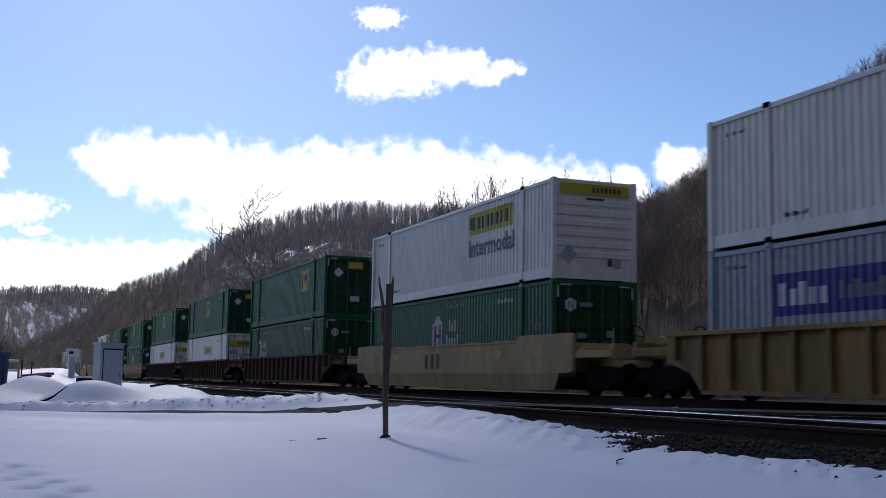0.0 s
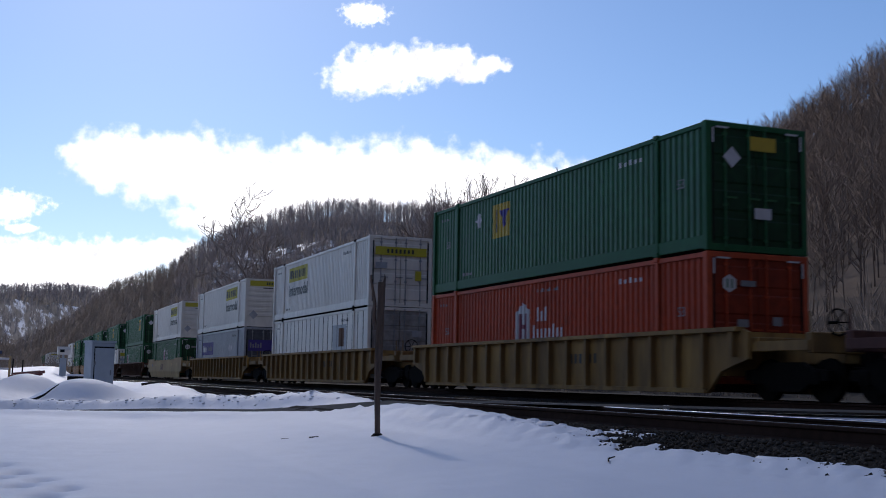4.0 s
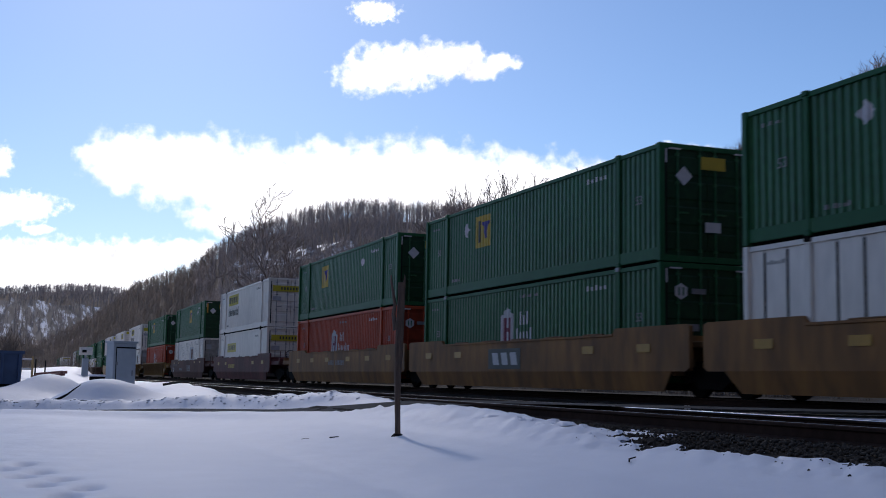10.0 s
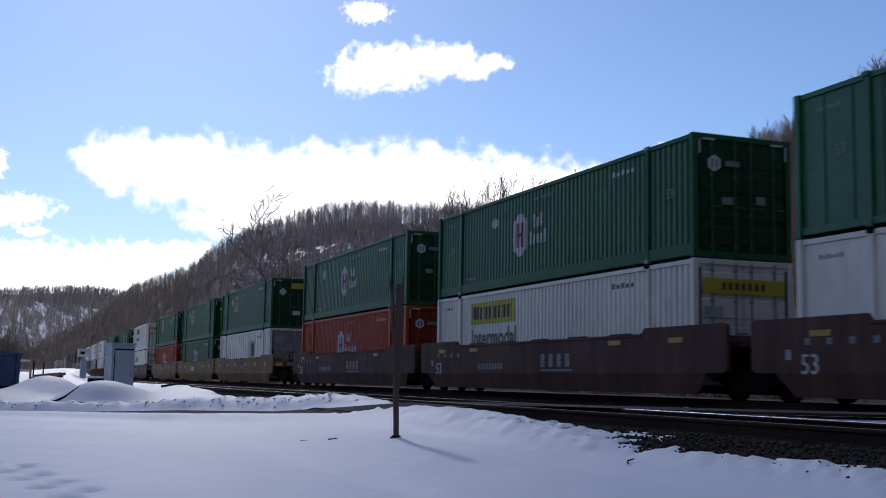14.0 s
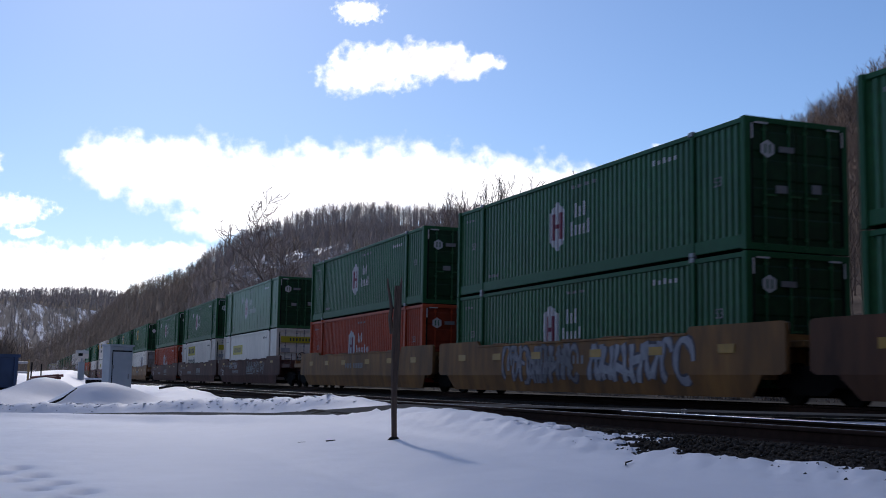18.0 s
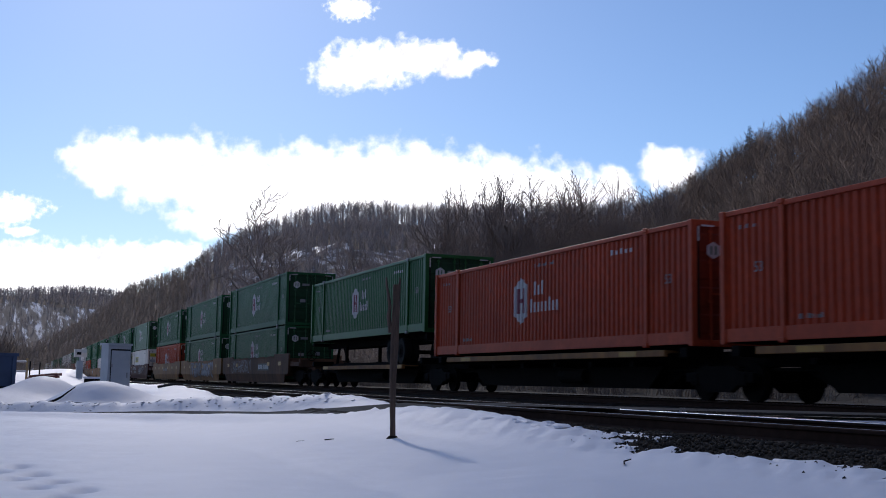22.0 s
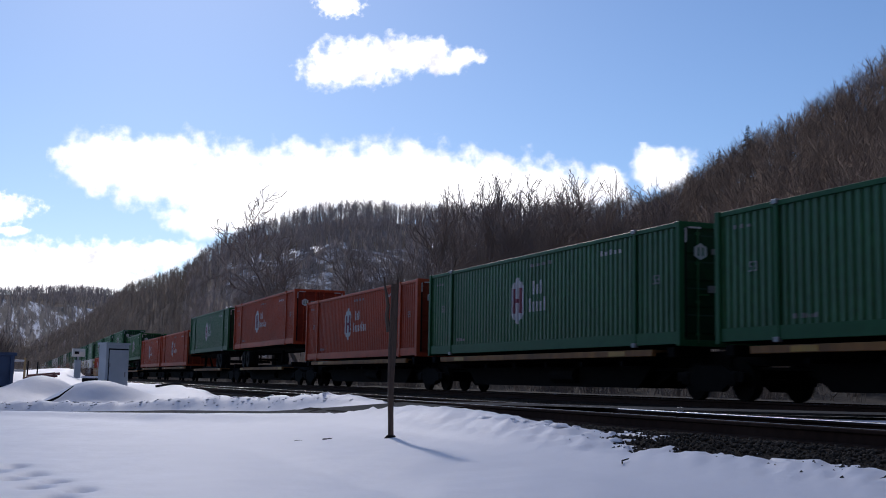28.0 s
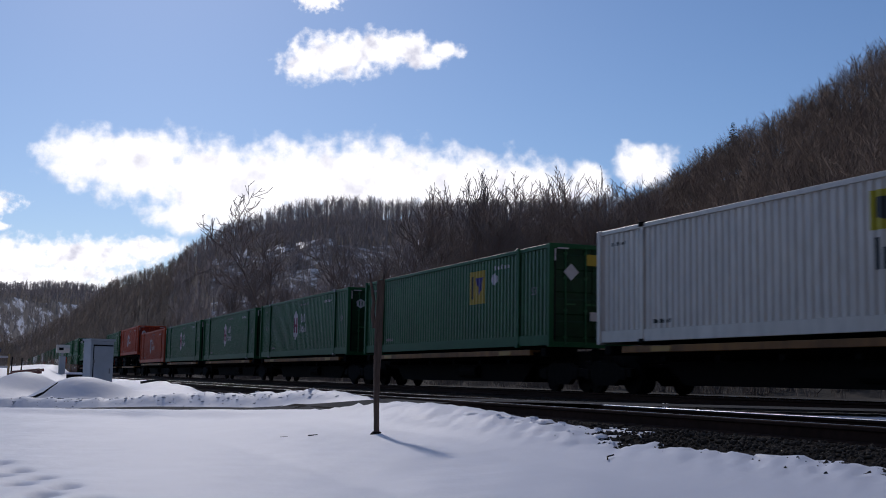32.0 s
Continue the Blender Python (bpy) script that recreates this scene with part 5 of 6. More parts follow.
# ---- trees ----
def grow(rng, height, girth, levels, kids, lean=(0, 0), spread=0.9, bare=0.35, steps0=5):
    """Branches of a leafless tree as (start, end, radius at start, radius at end): a trunk that carries on as a leader, limbs, twigs."""
    out = []

    def limb(a, way, length, r, depth):
        steps = steps0 if depth == 0 else 3 if depth == 1 else 2
        p, w = a, way
        wander = 0.06 if depth == 0 else 0.14
        for k in range(steps):
            w = (w + Vector((rng.gauss(0, wander), rng.gauss(0, wander), rng.gauss(0.09 if depth else 0.02, wander * 0.6)))).normalized()
            q = p + w * length / steps
            ra, rb = r * (1 - 0.75 * k / steps), r * (1 - 0.75 * (k + 1) / steps)
            out.append((p, q, ra, rb))
            if depth < levels and (k + 1) / steps > (bare if depth == 0 else 0.2):
                for c in range(kids[depth]):
                    az, tilt = rng.uniform(0, 6.28), rng.uniform(0.55, 1.1) * spread
                    side = w.orthogonal().normalized()
                    side.rotate(Matrix.Rotation(az, 3, w))
                    go = (w * math.cos(tilt) + side * math.sin(tilt) + Vector((0, 0, 0.12))).normalized()
                    share = rng.uniform(0.32, 0.5) if depth == 0 else rng.uniform(0.4, 0.65)
                    limb(p.lerp(q, rng.uniform(0.2, 1.0)), go, length * share, rb * rng.uniform(0.45, 0.65) + r * 0.05, depth + 1)
            p = q

    limb(Vector((0, 0, -0.03 * height)), Vector((lean[0], lean[1], 1)).normalized(), height, girth, 0)
    return out


def prisms(branches, sides=3, thin=0.0, tall=1.0):
    """Vertices and triangles of tapered prisms round the branches."""
    verts, tris = [], []
    for a, b, r0, r1 in branches:
        w = (b - a).normalized()
        u = w.orthogonal().normalized()
        v = w.cross(u)
        s = len(verts)
        for c, r in ((a, max(r0, thin)), (b, max(r1, thin))):
            for k in range(sides):
                t = 6.2832 * k / sides
                verts.append(c + (u * math.cos(t) + v * math.sin(t)) * r)
        for k in range(sides):
            n = (k + 1) % sides
            tris += [(s + k, s + n, s + sides + n), (s + k, s + sides + n, s + sides + k)]
    verts = np.array([tuple(v) for v in verts])
    return verts * (tall / verts[:, 2].max()), np.array(tris)


def wood(name, protos, places, mat, label, category="woodland"):
    """ONE mesh of many trees: places of (x, y, z, scale, width, turn, prototype)."""
    vs, ts, base = [], [], 0
    for x, y, z, s, w, turn, k in places:
        v, t = protos[k]
        c, sn = math.cos(turn), math.sin(turn)
        vs.append(np.stack([(v[:, 0] * c - v[:, 1] * sn) * s * w + x, (v[:, 0] * sn + v[:, 1] * c) * s * w + y, v[:, 2] * s + z], 1))
        ts.append(t + base)
        base += len(v)
    me = raw_np(name, np.concatenate(vs), np.concatenate(ts))
    return tagged(part(name, me, mat), label, category, kind="stuff")


def scatter(rng, n, az, r, test, size, kinds):
    out = []
    while len(out) < n:
        a, d = rng.uniform(*az), math.sqrt(rng.uniform(r[0] ** 2, r[1] ** 2))
        x, y, _ = bearing(a, d)
        if test(x, y):
            out.append((x, y, 0, rng.uniform(*size), rng.uniform(0.85, 1.2), rng.uniform(0, 6.28), rng.randrange(kinds)))
    z = ground_height([p[0] for p in out], [p[1] for p in out])
    return [(p[0], p[1], float(h) - 0.2, *p[3:]) for p, h in zip(out, z)]


def spikes(items):
    """Slender three-sided spikes: items of (start, end, radius)."""
    verts, tris = [], []
    for a, b, r in items:
        w = (b - a).normalized()
        u = w.orthogonal().normalized()
        v = w.cross(u)
        s = len(verts)
        verts += [a + u * r, a - u * r * 0.5 + v * r * 0.87, a - u * r * 0.5 - v * r * 0.87, b]
        tris += [(s, s + 1, s + 3), (s + 1, s + 2, s + 3), (s + 2, s, s + 3)]
    return np.array([tuple(v) for v in verts]), np.array(tris)


def far_tree(rng, limbs, twigs, girth, thin, low=0.3, spread=0.8):
    """A bare tree for slopes far off: a trunk, rising limbs and their twigs."""
    lean = Vector((rng.gauss(0, 0.05), rng.gauss(0, 0.05), 1))
    out = [(Vector((0, 0, -0.05)), lean * 0.9, girth)]
    for k in range(limbs):
        h = low + (0.86 - low) * (k + rng.random()) / limbs
        t, tilt = rng.uniform(0, 6.28), rng.uniform(0.45, 1.0) * spread
        way = Vector((math.cos(t) * math.sin(tilt), math.sin(t) * math.sin(tilt), math.cos(tilt)))
        a, b = lean * h, lean * h + way * ((1 - h) * 0.32 + 0.17) * rng.uniform(0.75, 1.2)
        out.append((a, b, thin * 1.5))
        for c in range(twigs):
            s = a.lerp(b, rng.uniform(0.3, 0.8))
            out.append((s, s + (way + Vector((rng.gauss(0, 0.45), rng.gauss(0, 0.45), rng.gauss(0.15, 0.3)))).normalized() * rng.uniform(0.09, 0.19), thin))
    return spikes(out)


def shrub(rng, stems, twigs, thin):
    out = []
    for k in range(stems):
        t, tilt = rng.uniform(0, 6.28), abs(rng.gauss(0, 0.38))
        way = Vector((math.cos(t) * math.sin(tilt), math.sin(t) * math.sin(tilt), math.cos(tilt)))
        a = Vector((rng.gauss(0, 0.08), rng.gauss(0, 0.08), -0.05))
        b = a + way * rng.uniform(0.6, 1.05)
        out.append((a, b, thin * 1.6))
        for c in range(twigs):
            s = a.lerp(b, rng.uniform(0.3, 0.9))
            out.append((s, s + (way + Vector((rng.gauss(0, 0.5), rng.gauss(0, 0.5), rng.gauss(0.1, 0.3)))).normalized() * rng.uniform(0.15, 0.32), thin))
    return spikes(out)


def build_woods():
    rng = random.Random(11)
    slope = lambda low: lambda x, y: hill_height(np.array(x), np.array(y)) > low
    near = [far_tree(rng, 15, 2, 0.0085, 0.0032) for _ in range(10)]
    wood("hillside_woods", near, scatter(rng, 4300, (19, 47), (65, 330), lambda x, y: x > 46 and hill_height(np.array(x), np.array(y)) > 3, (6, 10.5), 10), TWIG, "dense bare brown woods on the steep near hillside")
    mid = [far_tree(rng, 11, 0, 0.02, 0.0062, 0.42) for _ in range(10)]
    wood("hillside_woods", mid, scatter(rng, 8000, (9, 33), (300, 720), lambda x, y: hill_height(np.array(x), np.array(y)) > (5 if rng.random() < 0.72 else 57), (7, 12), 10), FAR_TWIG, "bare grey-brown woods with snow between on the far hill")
    wood("hillside_woods", mid, scatter(rng, 5000, (0, 10), (500, 1150), slope(4), (7, 12), 10), BRUSH, "bare brown woods on the low end of the far hill")
    far = [far_tree(rng, 7, 0, 0.03, 0.017) for _ in range(6)]
    ledge = lambda x, y: hill_height(np.array(x), np.array(y)) > 83 or (hill_height(np.array(x), np.array(y)) > 3 and rng.random() < 0.22)
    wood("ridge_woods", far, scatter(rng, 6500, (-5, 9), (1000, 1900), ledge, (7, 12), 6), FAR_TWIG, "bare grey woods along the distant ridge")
    brush = [shrub(rng, 9, 3, 0.0055) for _ in range(8)]
    wood("trackside_brush", brush, scatter(rng, 1300, (2.5, 48), (45, 420), lambda x, y: 29 < x < 48, (1.8, 5.2), 8), BRUSH, "reddish-brown leafless brush beside the tracks", "brush")
    wood("trackside_brush", brush, scatter(rng, 260, (-3, 4.5), (190, 430), lambda x, y: x < 24, (2.0, 5.0), 8), BRUSH, "brown leafless brush at the edge of the snowfield", "brush")
    # Scrub added in darker bark colour where the far bank lies in shade.
    wood("trackside_scrub", brush, scatter(rng, 600, (5, 50), (30, 150), lambda x, y: 29 < x < 33.5, (1.2, 2.8), 8), BARK, "low leafless scrub, coloured darker for the shaded far side of the tracks", "scrub")
    thicket = [shrub(rng, 60, 6, 0.007) for _ in range(2)]
    for a, d, h, k in ((0.75, 66, 2.7, 0), (-0.6, 67, 3.2, 1)):
        x, y, _ = bearing(a, d)
        ob = thing("bush", "dense brown leafless bush behind the skip", "bush", "bushes by the skip", (x, y, float(ground_height([x], [y])[0])))
        ob.scale = (h, h, h)
        part("thicket", raw_np("thicket", *thicket[k]), BRUSH, ob)
    # the row of tall bare trees behind the train
    kinds = [prisms(grow(rng, 1.0, 0.0135, 4, (2, 3, 2, 1, 0), spread=0.66, bare=0.38, steps0=6), 3, 0.0021) for _ in range(7)]
    meshes = []
    for k, (v, t) in enumerate(kinds):
        split = v[t[:, 0], 2] < 0.2
        meshes.append((raw_np("trunk", v, t[split]), raw_np("crown", v, t[~split])))
    def tree(a, d, height, k, turn, wide=1.0):
        x, y, _ = bearing(a, d)
        z = float(ground_height([x], [y])[0])
        ob = thing("bare_tree", "tall leafless brown tree beside the railway", "tree", "trees behind the train", (x, y, z - 0.1))
        ob.scale, ob.rotation_euler = (height * wide, height * wide, height), (0, 0, turn)
        part("trunk", meshes[k][0], BARK, ob)
        part("crown", meshes[k][1], CROWN, ob)
    for k in range(28):
        a = 21.6 + 11.1 * k / 27 + rng.uniform(-0.35, 0.35)
        d = rng.uniform(92, 135)
        z = float(ground_height([bearing(a, d)[0]], [bearing(a, d)[1]])[0])
        tree(a, d, max(8, (0.184 + rng.uniform(-0.03, 0.008)) * d - z), k % 7, rng.uniform(0, 6.28), rng.uniform(0.9, 1.2))
    for k in range(8):
        a = 11.8 + 9.5 * k / 7 + rng.uniform(-0.3, 0.3)
        d = rng.uniform(120, 210)
        z = float(ground_height([bearing(a, d)[0]], [bearing(a, d)[1]])[0])
        tree(a, d, (0.118 + rng.uniform(-0.03, 0.022)) * d - z, k % 7, rng.uniform(0, 6.28), rng.uniform(0.9, 1.3))
    # the leaning sycamore
    rng = random.Random(5)
    x, y, _ = bearing(15.0, 118)
    z = float(ground_height([x], [y])[0])
    syc = thing("sycamore_tree", "leaning bare sycamore with two pale limbs", "tree", "", (x, y, z - 0.1))
    lean = Vector((-0.30, 0.12, 1))
    main = grow(rng, 20.5, 0.48, 4, (2, 3, 2, 1, 0), (lean.x, lean.y), spread=1.0, bare=0.45)
    v, t = prisms(main, 3, 0.048, 20.5)
    split = v[t[:, 0], 2] < 6
    part("trunk", raw_np("trunk", v, t[split]), BARK, syc)
    part("crown", raw_np("crown", v, t[~split]), CROWN, syc)
    for go in ((0.75, -0.2, 0.8), (1.0, -0.3, 0.55)):
        limb_ = grow(rng, 11, 0.3, 3, (1, 2, 1, 0), (go[0] / go[2], go[1] / go[2]), spread=0.7)
        v, t = prisms(limb_, 5, 0.02, 8.5)
        part("limb", raw_np("limb", v, t), PALE_BARK, syc, "pale peeling limb")


def build_pine(a, d, height):
    x, y, _ = bearing(a, d)
    z = float(ground_height([x], [y])[0])
    rng = random.Random(int(a * 10))
    ob = thing("pine_tree", "small dark green pine on the crest of the hillside", "tree", "pines on the hill", (x, y, z - 0.3))
    part("trunk", rod(bmesh.new(), (0, 0, 0), (0, 0, height * 0.95), height * 0.02, height * 0.004, 6), BARK, ob)
    verts, faces = [], []
    for k in range(150):
        h = height * (0.2 + 0.8 * (k / 150) ** 0.9)
        reach = (height - h) * 0.24 + height * 0.03
        t = rng.uniform(0, 6.28)
        way = Vector((math.cos(t), math.sin(t), rng.uniform(-0.35, 0.05)))
        side = Vector((-math.sin(t), math.cos(t), 0)) * reach * 0.22
        p = Vector((0, 0, h))
        s = len(verts)
        verts += [p, p + way * reach * 0.6 + side, p + way * reach * rng.uniform(0.8, 1.2), p + way * reach * 0.6 - side, p + way * reach * 0.6 + Vector((0, 0, reach * 0.15))]
        faces += [(s, s + 1, s + 4), (s + 1, s + 2, s + 4), (s + 2, s + 3, s + 4), (s + 3, s, s + 4)]
    part("crown", raw("crown", verts, faces), PINE, ob)


build_woods()
for a_, d_, h_ in ((35.45, 268, 12.5), (36.85, 254, 12.5), (37.15, 252, 10.5), (32.9, 285, 9)):
    build_pine(a_, d_, h_)

# ---- things beside the tracks ----
def ground_at(x, y):
    return float(ground_height([x], [y])[0])


def build_post():
    """The weathered post with its split head."""
    x, y = 4.73, 13.5
    z = ground_at(x, y)
    ob = thing("sign_post", "weathered dark wooden post with a split top in snow", "post", "", (x, y, z))
    ob.rotation_euler = (0, 0, radians(-20))
    rng = random.Random(2)
    rings = ((-0.15, 0.042, 0.04), (0.0, 0.043, 0.04), (0.45, 0.047, 0.042), (0.8, 0.05, 0.045), (0.95, 0.055, 0.048), (1.1, 0.06, 0.05), (1.25, 0.058, 0.05), (1.45, 0.055, 0.048), (1.7, 0.055, 0.045), (1.85, 0.06, 0.045), (1.9, 0.052, 0.04))
    bm = bmesh.new()
    loops = []
    for h, a, b in rings:
        loops.append([bm.verts.new((0.82 * a * sx + rng.uniform(-0.006, 0.006) - 0.012 * math.sin(h * 2.2), b * sy, h)) for sx, sy in ((-1, -0.7), (-0.7, -1), (0.7, -1), (1, -0.7), (1, 0.7), (0.7, 1), (-0.7, 1), (-1, 0.7))])
    for l0, l1 in zip(loops, loops[1:]):
        for k in range(8):
            bm.faces.new((l0[k], l0[(k + 1) % 8], l1[(k + 1) % 8], l1[k]))
    bm.faces.new(loops[-1])
    part("shaft", bm, POST_WOOD, ob)
    bm = bmesh.new()
    pts = ((-0.055, 0, 1.3), (-0.085, 0, 1.5), (-0.07, 0, 1.62), (-0.095, 0, 1.78), (-0.12, 0, 1.9), (-0.125, 0, 1.99))
    for k, (p, q) in enumerate(zip(pts, pts[1:])):
        rod(bm, p, q, 0.03 - 0.004 * k, 0.026 - 0.004 * k, 6)
    part("splinter", bm, POST_WOOD, ob, "pale split arm of the post")
    part("splinter", rod(rod(bmesh.new(), (0.035, 0, 1.85), (0.05, 0, 1.96), 0.02, 0.012, 6), (0.05, 0, 1.95), (0.045, 0, 2.0), 0.012, 0.004, 6), POST_WOOD, ob)
    bm = bmesh.new()
    bmesh.ops.create_cone(bm, cap_ends=True, segments=10, radius1=0.1, radius2=0.05, depth=0.05, matrix=pose(0, 0, 0.0))
    part("base_ring", bm, BALLAST, ob, "dark ring round the foot")


def build_cabinet():
    x, y = 4.2, 41.2
    z = -0.58
    ob = thing("relay_cabinet", "pale blue-grey steel relay cabinet with one door", "cabinet", "", (x, y, z))
    ob.rotation_euler = (0, 0, radians(22))
    part("body", boxes((-0.43, 0.43, -0.26, 0.26, 0.1, 1.96), bevel=0.012), CABINET_PAINT, ob)
    part("roof", boxes((-0.47, 0.47, -0.31, 0.31, 1.96, 2.03), bevel=0.01), CABINET_PAINT, ob, "snow-dusted overhanging roof")
    part("plinth", boxes((-0.45, 0.45, -0.28, 0.28, -0.3, 0.1), bevel=0.01), STONE, ob, "grey concrete plinth")
    door = part("door", boxes((-0.31, 0.37, -0.285, -0.262, 0.2, 1.78), bevel=0.006), CABINET_PAINT, ob, "bluer door")
    part("handle", boxes((0.26, 0.3, -0.32, -0.285, 0.85, 1.03), bevel=0.008), GALV, door, "steel handle")
    # The gap's shadow is put in as black strips on the body.
    part("seam", boxes((-0.34, 0.40, -0.272, -0.262, 1.78, 1.83), (-0.34, -0.31, -0.272, -0.262, 0.2, 1.78), bevel=0.0), BLACK, ob, "black strips painted in for the shadow gap round the door")
    for h in (0.4, 1.2):
        part("hinge", boxes((-0.33, -0.27, -0.3, -0.28, h, h + 0.12), bevel=0.006), GALV, door)


def build_detector():
    x, y = 4.6, 63.0
    z = ground_at(x, y)
    ob = thing("trackside_box", "white trackside instrument hood on a pale pedestal", "instrument box", "", (x, y, z))
    part("pedestal", boxes((-0.16, 0.16, -0.16, 0.16, 0, 0.95), bevel=0.02), CABINET_PAINT, ob)
    part("mast", boxes((-0.05, 0.05, -0.05, 0.05, 0.95, 1.14)), CABINET_PAINT, ob)
    bm = solid(((-0.3, 1.13), (-0.38, 1.36), (-0.25, 1.54), (0.3, 1.54), (0.35, 1.13)), -0.3, 0.32)
    part("hood", bm, WHITE, ob, "white slanted hood")
    part("opening", boxes((-0.2, 0.02, -0.41, -0.33, 1.25, 1.39)), BLACK, ob)
    x, y = 4.9, 58.0
    low = thing("junction_box", "low dark junction box capped with snow", "junction box", "", (x, y, ground_at(x, y)))
    part("body", boxes((-0.42, 0.42, -0.25, 0.25, -0.1, 0.32), bevel=0.02), BLACK, low)
    part("lid", boxes((-0.47, 0.3, -0.28, 0.28, 0.32, 0.42), bevel=0.03), SNOW, low, "snow-covered lid")
    part("pipe", rod(bmesh.new(), (0.3, -0.1, 0.3), (0.62, -0.1, -0.1), 0.07, sides=10), BLACK, low)


def build_bin():
    x, y = 0.15, 37.6
    z = -0.14
    ob = thing("waste_bin", "dark blue steel skip at the edge of the snow", "skip", "", (x, y, z))
    ob.rotation_euler = (0, 0, radians(8))
    part("body", solid(((-0.7, 0.1), (-0.8, 1.05), (0.8, 1.05), (0.7, 0.1)), -1.2, 0.62), BLUE_PAINT, ob)
    part("rim", boxes((-1.25, 0.67, -0.85, -0.78, 1.0, 1.1), bevel=0.01), BLUE_PAINT, ob)
    for k in range(4):
        part("rib", boxes((-1.0 + k * 0.5, -0.92 + k * 0.5, -0.86, -0.76, 0.12, 1.0), bevel=0.01), BLUE_PAINT, ob)
    part("skid", boxes((-1.2, 0.6, -0.5, -0.3, -0.2, 0.1)), STEEL, ob)


def build_gate():
    x, y = 1.3, 52.0
    z = ground_at(x, y) - 0.5
    ob = thing("pipe_gate", "weathered yellow and white pipe barrier", "barrier", "", (x, y, z))
    for k in range(3):
        part("rail", rod(bmesh.new(), (-0.55, 0, 0.45 + k * 0.42), (0.35, 0, 0.45 + k * 0.42), 0.045, sides=8), DECAL_WHITE if k else DECAL_GOLD, ob)
    for xx in (-0.55, 0.35):
        part("upright", rod(bmesh.new(), (xx, 0, -0.2), (xx, 0, 1.42), 0.05, sides=8), PALE_CAR, ob)
    pipes = thing("pipe_rack", "red steel pipes stacked in the snow", "pipes", "", (x + 0.9, y - 2, ground_at(x + 0.9, y - 2)))
    for k in range(4):
        part("pipe", rod(bmesh.new(), (-0.6 + 0.1 * k, 0.2 * k, 0.1 + 0.09 * (k % 2)), (0.5 + 0.1 * k, 0.2 * k, 0.22 + 0.09 * (k % 2)), 0.06, sides=8), RED_PIPE, pipes)
    for xx in (-0.4, 0.4):
        part("support", boxes((xx - 0.06, xx + 0.06, -0.1, 0.8, -0.1, 0.12)), BLACK, pipes)
    for k in range(2):
        px_, py_ = 1.9 + k * 0.55, 56 + k * 3
        st = thing("marker_stake", "dark slender stake standing in the snow", "stake", "stakes by the track", (px_, py_, ground_at(px_, py_)))
        part("stake", rod(bmesh.new(), (0, 0, -0.2), (0.02, 0, 0.75 - 0.1 * k), 0.04, 0.03, 7), BLACK, st)


